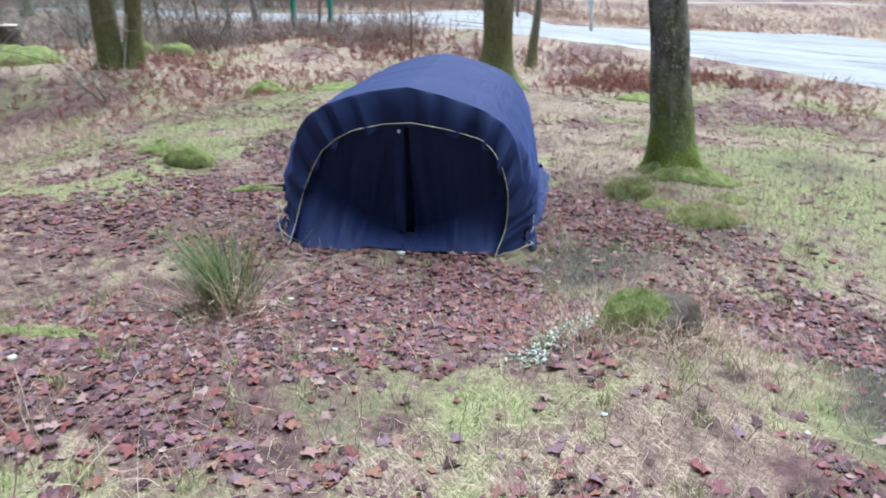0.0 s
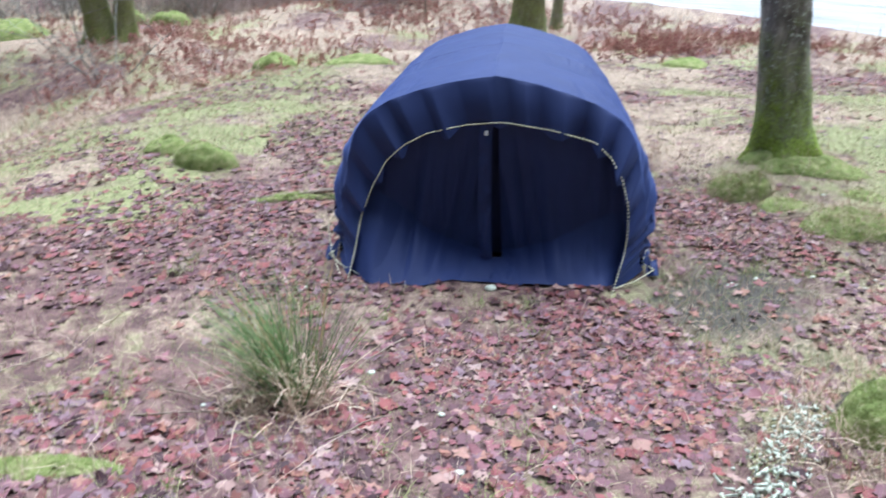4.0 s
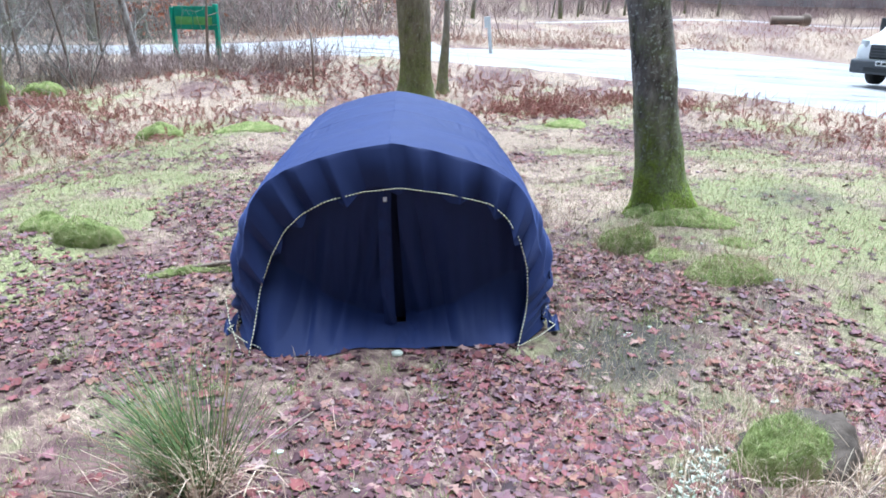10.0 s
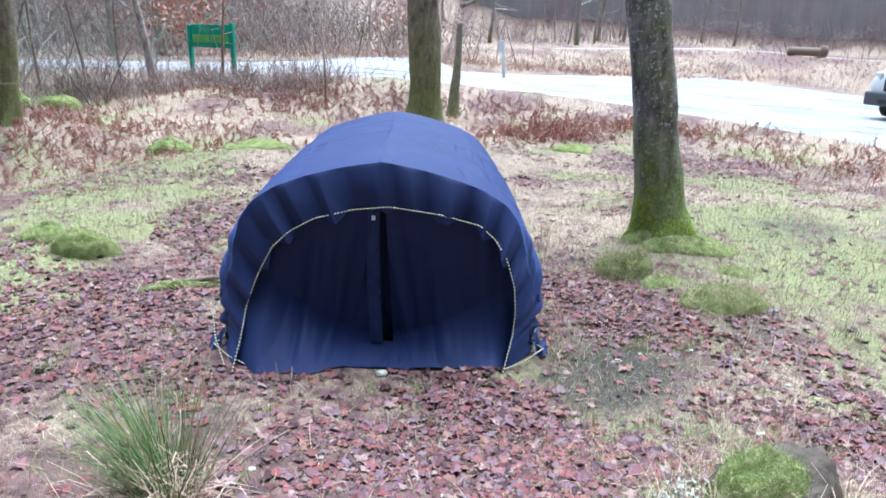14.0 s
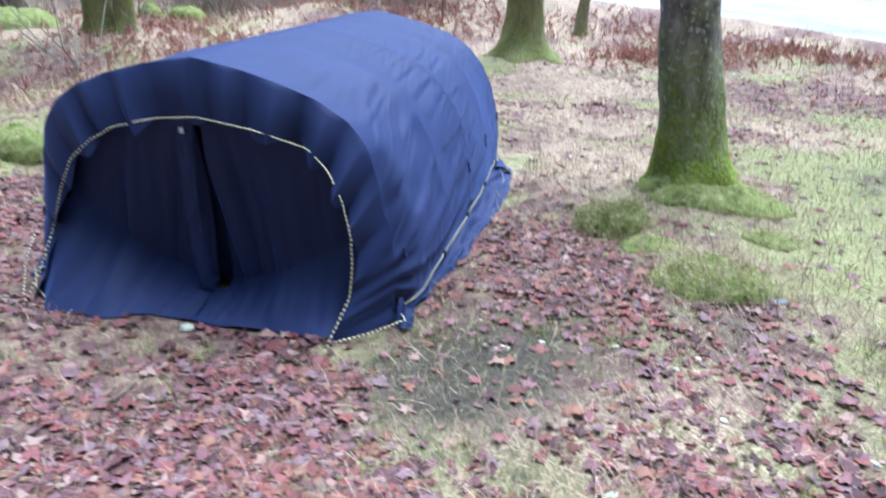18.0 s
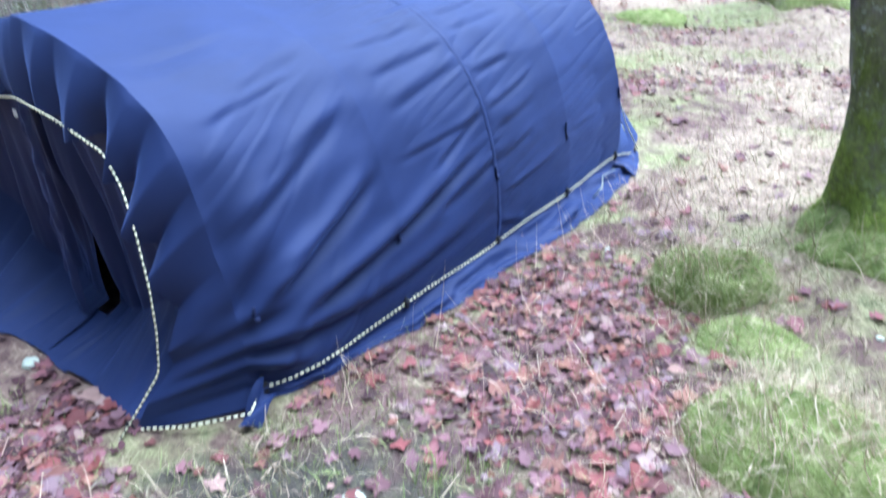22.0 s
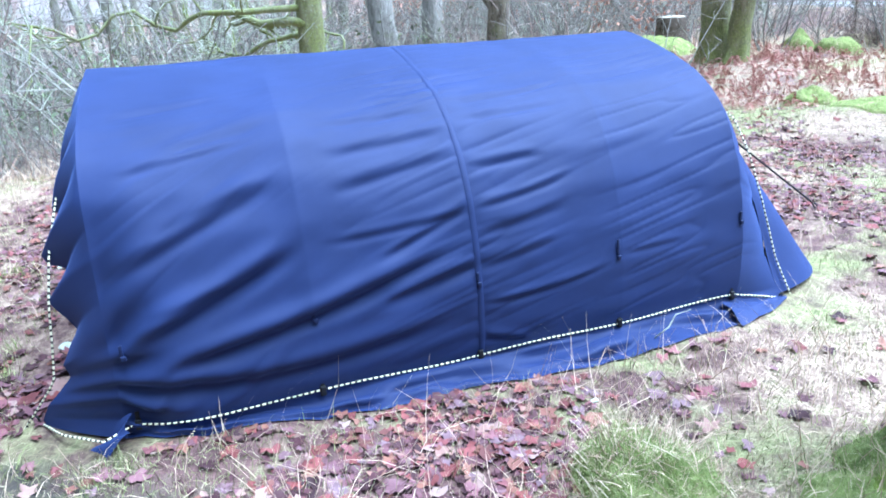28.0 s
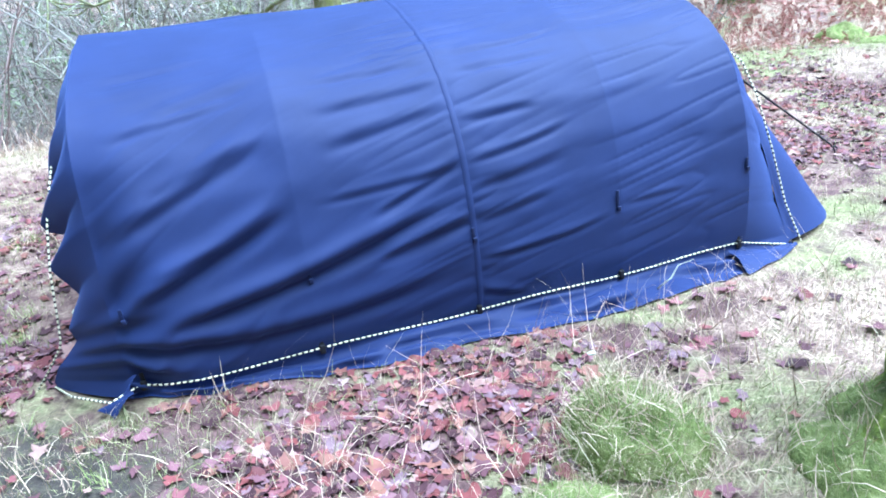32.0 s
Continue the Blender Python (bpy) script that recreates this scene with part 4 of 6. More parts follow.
def shell_point(l, side, y):
    """Points of the canvas at arc length l from the ridge, on one side (+1, -1), at y along the tent."""
    x = np.interp(l, ARC, half[:, 0]) * wide(y)
    z = np.interp(l, ARC, half[:, 1]) * high(y)
    e = 0.012
    tx = np.interp(np.clip(l + e, 0, LEN), ARC, half[:, 0]) - np.interp(np.clip(l - e, 0, LEN), ARC, half[:, 0])
    tz = np.interp(np.clip(l + e, 0, LEN), ARC, half[:, 1]) - np.interp(np.clip(l - e, 0, LEN), ARC, half[:, 1])
    m = np.hypot(tx, tz) + 1e-9
    nx_, nz_ = -tz / m, tx / m
    # sag between the hoops
    sag = np.zeros_like(l)
    for a, b in zip(STATIONS[:-1], STATIONS[1:]):
        q = np.clip((y - a) / (b - a), 0, 1)
        sag = np.maximum(sag, np.sin(q * np.pi) ** 0.8 * (0.011 if b > 0.9 else 0.014))
    d = -sag * (0.15 + 0.85 * smooth(l, 0.05, 0.5)) * (0.35 + 0.65 * smooth(LEN - l, 0.0, 0.9))
    # creases drawn slantwise between the hoops
    ph = l + np.interp(y, (0, 0.7, 1.0, 1.34, 1.8, 2.6), (0, 0.50, 0.66, 0.76, 0.88, 1.05))
    seam = np.exp(-((y - 1.34) / 0.34) ** 2)
    front = smooth(y, 0.12, 0.4) * (1 - smooth(y, 0.62, 1.0))
    back = smooth(y, 1.75, 1.95)
    sd = np.where(side > 0, 0, 50)
    f1 = vnoise(ph / 0.075 + sd, y / 0.55 + sd, 11)
    f2 = vnoise(ph / 0.036 + sd, y / 0.40, 12)
    fan = l + np.interp(y, (0.2, 0.5, 0.82, 1.1), (0.0, 0.22, 0.52, 0.74)) * smooth(l, 0.1, 0.9)
    f3 = vnoise(fan / 0.105 + sd, y / 0.75, 13)
    f4 = vnoise(fan / 0.05 + sd, y / 0.5, 16)
    crease = seam * (0.002 - 0.004 * (1 - np.abs(f1)) ** 4 - 0.004 * (1 - np.abs(f2)) ** 4) + front * smooth(l, 0.2, 1.0) * (0.004 * (1 - np.abs(f3)) ** 4 - 0.003 * (1 - np.abs(f4)) ** 5) - back * 0.004 * (1 - np.abs(f2)) ** 5
    # folds drawn together where the hood cord turns down to its peg
    rr = np.hypot(y - 0.12, z - 0.18)
    th = np.arctan2(z - 0.18, y - 0.12)
    crease = crease + 0.016 * np.sin(th * 15 + sd) * np.exp(-((rr - 0.22) / 0.16) ** 2) * smooth(y, 0.22, 0.3)
    crease = crease + folds(l, y)
    crease = crease * (1 - 0.8 * np.exp(-((y - 1.34) / 0.012) ** 2))
    crease = crease * (0.12 + 0.88 * smooth(l, 0.1, 0.5))
    low = smooth(l, LEN - 0.35, LEN) * (1 - smooth(y, 0.3, 0.9))
    crease = crease + low * 0.02 * vnoise((z * 1.5 - y) / 0.06, y / 0.3 + sd, 14)
    d = d + crease + 0.004 * fbm(l / 0.25 + sd, y / 0.3, 15)
    d = d * (1 - 0.7 * smooth(np.abs(l - LEN), 0.05, 0.0))
    d = d - 0.05 * (1 - smooth(y, 0.24, 0.46)) ** 2 * smooth(l, 0.65, 1.05)
    # a shallow pinch at the middle seam, a ridge over the other hoops
    d = d - 0.003 * np.exp(-((y - 1.34) / 0.02) ** 2)
    for s in (0.82, 1.86):
        d = d + 0.003 * np.exp(-((y - s) / 0.07) ** 2) * (0.15 + 0.85 * smooth(l, 0.1, 0.4)) * (1 - smooth(l, 0.65, 1.05))
    return np.stack([side * (x + nx_ * d), y + 0 * l, z + nz_ * d], -1)


NL, NS, NY = 230, 12, 300
ys = np.linspace(Y0, Y1, NY)
rows_ = []
for side in (1, -1):
    ls = np.linspace(LEN, 0, NL) if side == 1 else np.linspace(0, LEN, NL)[1:]
    Lg, Yg = np.meshgrid(ls, ys, indexing="ij")
    P = shell_point(Lg, side, Yg)
    # the loose skirt below the cord, spread on the ground
    edge = P[0] if side == 1 else P[-1]
    out = np.interp(ys, (0.25, 0.6, 1.0, 1.3, 1.8, 2.2, 2.37), (0.015, 0.03, 0.085, 0.10, 0.14, 0.14, 0.10)) + 0.010 * vnoise(ys / 0.16, ys * 0 + side, 31) + 0.005 * vnoise(ys / 0.05, ys * 0 + side, 33)
    sk = []
    for k in range(1, NS + 1):
        q = k / NS
        gzs = ground_z(CX + edge[:, 0] + side * out * q, ys) + 0.006
        zz = edge[:, 2] * (1 - q) ** 1.1 + gzs * (1 - (1 - q) ** 1.1)
        # tucks that run along the skirt
        wr = (0.034 * math.sin(math.pi * q) + 0.005) * vnoise(q * 5 + 1.6 * vnoise(ys / 0.4, ys * 0, 37), ys / 0.22 + 7 * side, 35)
        sk.append(np.stack([edge[:, 0] + side * (out * q + 0.7 * wr), ys + 0.01 * q * vnoise(ys / 0.1, ys * 0 + 9, 36), np.maximum(zz + 0.8 * wr, gzs)], -1))
    sk = np.array(sk)
    rows_.append(np.concatenate([sk[::-1], P]) if side == 1 else np.concatenate([P, sk]))
S = np.concatenate(rows_)
ns = len(S)
ids = np.arange(ns * NY).reshape(ns, NY)
quads = np.stack([ids[:-1, :-1], ids[1:, :-1], ids[1:, 1:], ids[:-1, 1:]], -1).reshape(-1, 4)
shell = arrays("canvas_shell", S.reshape(-1, 3), quads, M_NAVY, tent)

# seam tape across the middle, slightly proud
tl = np.linspace(0, LEN, 70)
tape = []
for w in (-0.010, -0.008, 0.008, 0.010):
    row = np.concatenate([shell_point(tl[::-1], 1, np.full(70, 1.34 + w)), shell_point(tl[1:], -1, np.full(69, 1.34 + w))])
    base = np.array([0, 0, 0.35])
    dirs = (row - base) * (1, 0, 1)
    row = row + dirs / (np.linalg.norm(dirs, axis=1)[:, None]) * (0.002 if abs(w) < 0.009 else 0.0004)
    tape.append(row)
tape = np.array(tape)
ids = np.arange(4 * 139).reshape(4, 139)
quads = np.stack([ids[:-1, :-1], ids[1:, :-1], ids[1:, 1:], ids[:-1, 1:]], -1).reshape(-1, 4)
arrays("seam_tape", tape.reshape(-1, 3), quads, M_NAVY, tent, label="sewn seam tape across the middle")


def cord(name, pts, parent, r=0.0031, dash=0.0036, label="black and pale yellow flecked cord", n=None):
    """A flecked cord: pale and dark bands alternate along it."""
    P = np.asarray(pts, float)
    d = np.r_[0, np.cumsum(np.linalg.norm(np.diff(P, axis=0), axis=1))]
    m = max(8, int(d[-1] / dash))
    t = np.linspace(0, d[-1], m)
    Q = np.stack([np.interp(t, d, P[:, k]) for k in range(3)], 1)
    v, f = tube(Q, r, 6, True)
    idx = [0 if (i // 6) % 5 < 3 else 1 for i in range(len(f) - 2)] + [0, 0]
    return arrays(name, v, f, [M_ROPE_L, M_ROPE_D], parent, idx, label=label)


def end_cap(y_rim, out, arch, hem_drop, seed, deep=0.042):
    """A tent end: the hood's gathered lip from the rim in to the cord, and the cord itself. out: -1 towards the front."""
    n = 420
    lr = np.linspace(LEN, 0, 200)
    yy = np.full(200, y_rim)
    edge = np.concatenate([shell_point(lr, 1, yy), shell_point(lr[::-1][1:], -1, yy[1:])])
    edge = np.concatenate([[(edge[0, 0] + 0.03, y_rim, 0.01)], edge, [(edge[-1, 0] - 0.03, y_rim, 0.01)]])
    t = np.r_[0, np.cumsum(np.linalg.norm(np.diff(edge, axis=0), axis=1))]
    rim3 = np.stack([np.interp(np.linspace(0, t[-1], n), t, edge[:, k]) for k in range(3)], 1)
    rope = rounded(arch, n, 5)
    s = np.linspace(0, 1, n)
    hem = 0.99 + (0.05 if out < 0 else 0.0) * vnoise(s * 17, s * 0 + seed, 3) + (0.05 if out > 0 else 0.0)
    for at, w in ((0.235, 0.026), (0.305, 0.03), (0.40, 0.05), (0.5, 0.03), (0.61, 0.04), (0.70, 0.03), (0.775, 0.035)):
        # corners of the hem that hang past the cord
        hem = hem + hem_drop * np.clip(1 - np.abs(s - at) / w, 0, 1)
    # flat panels between sharp pleats
    rk = np.random.default_rng(40 + seed)
    gaps = rk.uniform(0.5, 1.5, 30)
    knots = np.r_[0, np.cumsum(gaps) / gaps.sum()]
    lift = np.where(np.arange(31) % 2 == 0, rk.uniform(-0.5, 0.1, 31), rk.uniform(0.6, 1.5, 31))
    NW = 22
    G = []
    for k in range(NW + 1):
        w = k / NW
        q = hem * w
        p = rim3 * (1 - q)[:, None] + rope * q[:, None]
        fold = np.interp(s, knots, lift) + 0.12 * vnoise(s * 50, s * 0 + w, 52 + seed)
        amp = (deep * w ** 0.8 + 0.003) * (1 - 0.3 * np.clip(1 - np.abs(s - 0.0) / 0.22, 0, 1) - 0.6 * np.clip(1 - np.abs(s - 1.0) / 0.18, 0, 1))
        fw = 0.012 * math.sin(math.pi * min(1, w)) + amp * fold
        p = p + np.stack([np.zeros(n), out * fw, -0.012 * w * np.abs(fold)], 1)
        if k == 0:
            p = rim3
        G.append(p)
    G = np.array(G)
    ids = np.arange((NW + 1) * n).reshape(NW + 1, n)
    quads = np.stack([ids[:-1, :-1], ids[1:, :-1], ids[1:, 1:], ids[:-1, 1:]], -1).reshape(-1, 4)
    lip = arrays("hood_lip", G.reshape(-1, 3), quads, M_NAVY, tent, label="gathered hood hem pulled in by the cord")
    c = rope + np.array([0, out * 0.046, 0])
    cord("hood_cord", c, tent)
    return rope


FRONT = [(.61, 0.0, 0.005), (.64, 0.065, 0.09), (.668, .123, .17), (.675, .142, .28), (.668, .158, .40), (.63, .18, .53), (.57, .205, .63), (.49, .22, .70), (.28, .22, .752), (.05, .225, .782),
         (-.13, .222, .765), (-.31, .22, .72), (-.43, .22, .655), (-.513, .2, .58), (-.585, .2, .45), (-.65, .19, .28), (-.67, .10, .13), (-.69, -.01, .005)]
rope_front = end_cap(Y0, -1, FRONT, 0.20, 1)
BACK = [(.79, 2.60, .0), (.735, 2.56, .14), (.685, 2.52, .35), (.62, 2.49, .54), (.54, 2.475, .66), (.3, 2.47, .74), (0, 2.47, .77), (-.3, 2.47, .74), (-.54, 2.475, .66), (-.62, 2.49, .54), (-.685, 2.52, .35), (-.735, 2.56, .14), (-.79, 2.60, .0)]
rope_back = end_cap(Y1, 1, BACK, 0.06, 2, 0.010)


def sheet(name, fn, nu, nv, parent, mat=None, label=""):
    """A cloth from a function of u, v (0 to 1)."""
    U, W = np.meshgrid(np.linspace(0, 1, nu), np.linspace(0, 1, nv), indexing="ij")
    P = fn(U, W)
    ids = np.arange(nu * nv).reshape(nu, nv)
    quads = np.stack([ids[:-1, :-1], ids[1:, :-1], ids[1:, 1:], ids[:-1, 1:]], -1).reshape(-1, 4)
    return arrays(name, P.reshape(-1, 3), quads, mat or M_NAVY, parent, label=label)


order = np.argsort(rope_front[65:-65, 0])
ropx, ropz = rope_front[65:-65, 0][order], rope_front[65:-65, 2][order]


def door_y(x, z):
    """How far back the front curtains hang."""
    return 0.235 + 0.065 * np.clip(1 - (x / 0.68) ** 2, 0, 1) ** 0.7 * np.clip(1 - z / 0.8, 0, 1) ** 0.8 + 0.02 * smooth(np.abs(x), 0.5, 0.66)


def curtain(x0, x1, lean, seed, rise, slope, power):
    """A door curtain that hangs from the cord and runs out forwards over the ground."""
    def fn(U, W):
        xt = x0 + (x1 - x0) * U
        ztop = np.interp(xt, ropx, ropz) + 0.05
        z = ztop * (1 - W) ** 1.35
        inner = 1 - U if x0 > 0 else U
        x = xt + lean * W * inner ** 3
        hang = x + 0.35 * (x - (x0 if x0 < 0 else x1)) * W
        fold = 1.6 * (1 - np.abs(vnoise(hang * 8, W * 0.5 + seed, seed))) ** 2 - 0.6 + 0.6 * vnoise(hang * 17, W * 0.8 + seed, seed + 2) + 0.12 * vnoise(x * 45, W * 4, seed + 3)
        # gathered more towards the middle of the door
        fold = fold * (0.45 + 0.75 * inner ** 2)
        y = door_y(x, z) - slope * smooth(-z, -0.5, 0.0) + (0.034 * smooth(W, 0.0, 0.4) + 0.004) * fold
        spread_h = 0.075 + rise * smooth(np.abs(x), 0.03, 0.72) ** 1.2
        f = np.clip(1 - z / spread_h, 0, 1) ** power
        front = 0.03 + 0.018 * vnoise(x * 7, x * 0, 5) - 0.075 * smooth(-x, 0.0, 0.4) + 0.09 * smooth(np.abs(x), 0.56, 0.70)
        y = y + (front - y) * f * (1 - 0.25 * np.clip(fold, -1, 1) * (1 - f))
        zg = np.maximum(ground_z(CX + x, y) + 0.008, 0.004)
        z = z + zg * f ** 2 + 0.04 * f * (1 - f) * np.clip(0.4 - fold, -0.2, 1)
        return np.stack([x, y, z], -1)
    return fn


sheet("left_door_curtain", curtain(-0.70, -0.005, 0.02, 61, 0.36, 0.02, 1.1), 150, 130, tent, label="closed door curtain, draped in folds and spread on the ground")
sheet("right_door_curtain", curtain(0.025, 0.69, 0.05, 71, 0.26, 0.03, 1.25), 150, 130, tent, label="closed door curtain, draped in folds and spread on the ground")


def apron(U, W):
    """The sill flap that lies between the curtains' feet."""
    x = -0.16 + 0.34 * U
    z = 0.05 * (1 - W) ** 1.6
    front = 0.02 + 0.018 * vnoise(x * 7, x * 0, 5) - 0.05 * smooth(-x, 0.0, 0.4)
    y0 = door_y(x, 0.05) - 0.06
    fold = 1.3 * (1 - np.abs(vnoise(x * 12, W * 1.2, 63))) ** 2 - 0.5 + 0.4 * vnoise(x * 34, W * 4, 65)
    y = y0 + (front - y0) * W - 0.02 * fold * W * (1 - W)
    zg = np.maximum(ground_z(CX + x, y) + 0.006, 0.003)
    return np.stack([x, y, z + zg * W + 0.05 * W * (1 - W) * np.maximum(fold, -0.3)], -1)


sheet("apron", apron, 60, 40, tent, label="door sill flap spread out over the ground")


def placket(U, W):
    z = 0.765 * (1 - W) + 0.06 * W
    x = -0.06 + 0.062 * U - 0.012 * np.sin(W * 3) + 0.02 * W
    y = 0.215 - 0.02 * W + 0.008 * vnoise(U * 3, W * 14, 81) + 0.012 * np.abs(U - 0.5)
    return np.stack([x, y, z], -1)


sheet("placket", placket, 12, 60, tent, label="crinkled fastening strip down the door")


# an added dark sheet; its colour stands in for the unlit inside
def gap_shade(U, W):
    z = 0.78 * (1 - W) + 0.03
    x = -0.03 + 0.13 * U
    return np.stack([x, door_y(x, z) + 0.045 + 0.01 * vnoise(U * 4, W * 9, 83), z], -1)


sheet("inner_flap", gap_shade, 8, 40, tent, M_DARK_NAVY, "dark sheet standing in for the shade behind the door gap")


def back_panel(U, W):
    q = U * 2 - 1
    zt = 0.77 - 0.12 * np.abs(q) ** 2
    z = (zt + 0.03) * (1 - W) + 0.012 * W
    half_rope = rope_back[:210]
    o = np.argsort(half_rope[:, 2])
    x = q * np.interp(z, half_rope[o, 2], half_rope[o, 0])
    y = 2.462 + 0.13 * W + 0.37 * W ** 1.1 * (1 - np.abs(q) ** 9) + 0.008 * vnoise(x * 14, W * 3, 91)
    return np.stack([x, y, z], -1)


sheet("back_panel", back_panel, 60, 50, tent, label="sloping end panel at the back")

# tag near the top of the door
bm = bmesh.new()
block(bm, -0.028, 0.196, 0.722, 0.018, 0.004, 0.022, 0.001)
part("maker_tag", bm, plain("white_tag", (0.7, 0.72, 0.78), 0.6), tent, "small white maker's tag")

# side cords, straps and pegs
for side in (1, -1):
    pts = [(side * 0.61, 0.0, 0.012), (side * 0.74, 0.08, 0.03), (side * 0.845, 0.20, 0.04)]
    for y in np.linspace(0.28, 2.35, 26):
        p = shell_point(np.array([LEN - 0.004]), side, np.array([y]))[0]
        zc = 0.038 + 0.026 * math.sin(min(1, (y - 0.1) / 1.6) * math.pi / 2)
        pts.append((side * (abs(p[0]) + 0.008), y, zc + 0.004 * math.sin(y * 9)))
    pts.append((side * 0.795, 2.595, 0.0))
    cord("side_cord", pts, tent)
    for y in (0.29, 0.82, 1.335, 1.855, 2.345):
        p = shell_point(np.array([LEN - 0.01]), side, np.array([y]))[0]
        zc = 0.038 + 0.026 * math.sin(min(1, (y - 0.1) / 1.6) * math.pi / 2)
        bm = bmesh.new()
        block(bm, p[0] + side * 0.007, y, zc, 0.014, 0.018, 0.032, 0.004)
        block(bm, p[0] + side * 0.002, y, zc + 0.026, 0.006, 0.012, 0.026, 0.002)
        part("cord_strap", bm, M_BLACK, tent, "black webbing strap holding the cord")
    for y, z in ((0.29, 0.285), (0.82, 0.30), (1.335, 0.325), (1.842, 0.335), (2.36, 0.36)):
        l = float(np.interp(-z, -half[:, 1] * float(high(y)), ARC))
        p = shell_point(np.array([l]), side, np.array([y]))[0]
        bm = bmesh.new()
        tall = 0.06 if y == 1.842 else 0.036
        block(bm, p[0] + side * 0.003, y, z + 0.005, 0.006, 0.010, tall, 0.002)
        block(bm, p[0] + side * 0.007, y + 0.003, z - tall * 0.45, 0.010, 0.015, 0.015, 0.003)
        part("webbing_loop", bm, M_DARK_NAVY, tent, "black webbing loop sewn to the side")
    # pinned corner of the skirt
    def tab(U, W, sd=side):
        x = sd * (0.80 + 0.065 * U + 0.01 * W)
        y = 0.27 - 0.10 * W * (1 - 0.5 * np.abs(U - 0.5)) + 0.012 * np.sin(U * 9)
        z = 0.075 * (1 - W) * (1 - 0.4 * U) + 0.012 + 0.012 * np.sin(U * 7 + W * 4)
        return np.stack([x, y, z], -1)
    def rear(U, W, sd=side):
        inner, outer = 0.825 - 0.035 * U, 0.945 - 0.14 * U
        x = sd * (inner + (outer - inner) * W)
        y = 2.29 + 0.325 * U + 0.02 * W * np.sin(U * 3.1)
        zg = ground_z(CX + x, y) + 0.008
        z = zg + (0.05 * (1 - U)) * (1 - W) ** 1.2 + 0.012 * np.sin(W * 3.1) * (0.5 + vnoise(U * 5, W * 2, 38))
        return np.stack([x, y, z], -1)
    sheet("rear_skirt", rear, 18, 10, tent, label="skirt turned in towards the back peg")
    sheet("skirt_corner", tab, 14, 12, tent, label="loose corner of the skirt")
cord("corner_cord", [(-0.85, 0.24, 0.19), (-0.81, 0.12, 0.11), (-0.73, -0.01, 0.0)], tent)

# guy line with its peg behind the tent
guy = empty("guy_line", -0.575, 3.51, gz(-0.575, 3.51))
v, f = tube([(0, 0, 0.03), (0.04, -0.07, 0.08), (0.13, -1.02, 0.735 - gz(-0.575, 3.51))], 0.0045, 6)
arrays("line", v, f, M_ROPE_D, guy)
v, f = tube([(0, 0.04, -0.05), (0, -0.01, 0.05), (0.015, -0.02, 0.06), (0.03, -0.01, 0.045)], 0.004, 6)
arrays("peg", v, f, M_BLACK, guy)
tagged(guy, "thin taut guy line tied to a dark peg", "guy line")
for x, y in ((0.0, 0.0), (-1.30, -0.012), (0.19, 2.6), (-1.40, 2.6)):
    v, f = tube([(0.004, 0.02, -0.06), (0, -0.005, 0.02), (0.0, -0.012, 0.03), (0, -0.02, 0.02)], 0.0035, 6)
    pg = arrays("tent_peg", v, f, M_BLACK)
    pg.location = (x, y, gz(x, y))
    tagged(pg, "thin dark steel tent peg pushed into the soil", "tent peg", "tent pegs")


# ---- what grows and lies on the ground ----
def leaf_shape(rs, lobes=5):
    """A withered maple leaf of unit width, slightly curled: points and triangles."""
    out = [(0, -0.42, 0)]
    n = 11
    for k in range(n):
        a = math.radians(-62 + 304 * k / (n - 1))
        tip = k % 2 == 0
        r = (0.5 if tip else 0.34) * rs.uniform(0.62, 1.2) * (1.0 if 2 <= k <= 8 else 0.8)
        out.append((r * math.cos(a), r * math.sin(a), 0))
    v = np.array(out + [(0, 0, 0)])
    r = np.hypot(v[:, 0], v[:, 1])
    cu, cv = rs.uniform(-0.4, 0.4), rs.uniform(-0.35, 0.4)
    v[:, 2] = cu * v[:, 0] ** 2 + cv * v[:, 1] ** 2 + rs.normal(0, 0.08, len(v)) * (r > 0.25)
    c = len(v) - 1
    tri = [(c, k, k + 1) for k in range(1, n)] + [(c, n, 0), (c, 0, 1)]
    return v, tri


def blade_shape(rs, w, bend):
    """A grass blade of unit length that bends over: points and triangles."""
    n = 4 if w < 0.015 else 3
    V, a, p = [], rs.uniform(0.1, 0.4), np.zeros(3)
    for k in range(n):
        ww = w * (1 - 0.8 * k / (n - 1))
        V += [p + (-ww, 0, 0), p + (ww, 0, 0)]
        p = p + np.array([0, math.sin(a), math.cos(a)]) / (n - 1)
        a += bend * rs.uniform(0.6, 1.3) / (n - 1)
    T = []
    for k in range(n - 1):
        b = 2 * k
        T += [(b, b + 1, b + 3), (b, b + 3, b + 2)]
    return np.array(V), T


def spread(n, rs, density, far=9.0, centre=(0.3, 0.2), door=0.02, side=0.0):
    """About n places, thinning outwards, kept by a density from 0 to 1, clear of the tent and the car park."""
    a = rs.uniform(0, 2 * np.pi, n)
    d = far * rs.uniform(0, 1, n) ** 0.66
    x, y = centre[0] + d * np.cos(a), centre[1] + d * np.sin(a)
    keep = rs.uniform(0, 1, n) < density(x, y)
    edge = np.interp(y, (0.0, 0.6, 1.0, 1.3, 1.8, 2.4), (0.86, 0.88, 0.935, 0.95, 0.99, 0.97)) + side
    keep &= ~((np.abs(x - CX) < edge) & (y > 0.02) & (y < 2.85)) & ~((np.abs(x - CX) < 0.78) & (y > door) & (y < 2.9))
    keep &= y < edge_near(np.clip(x, -14, 9)) - 0.2
    return x[keep], y[keep]


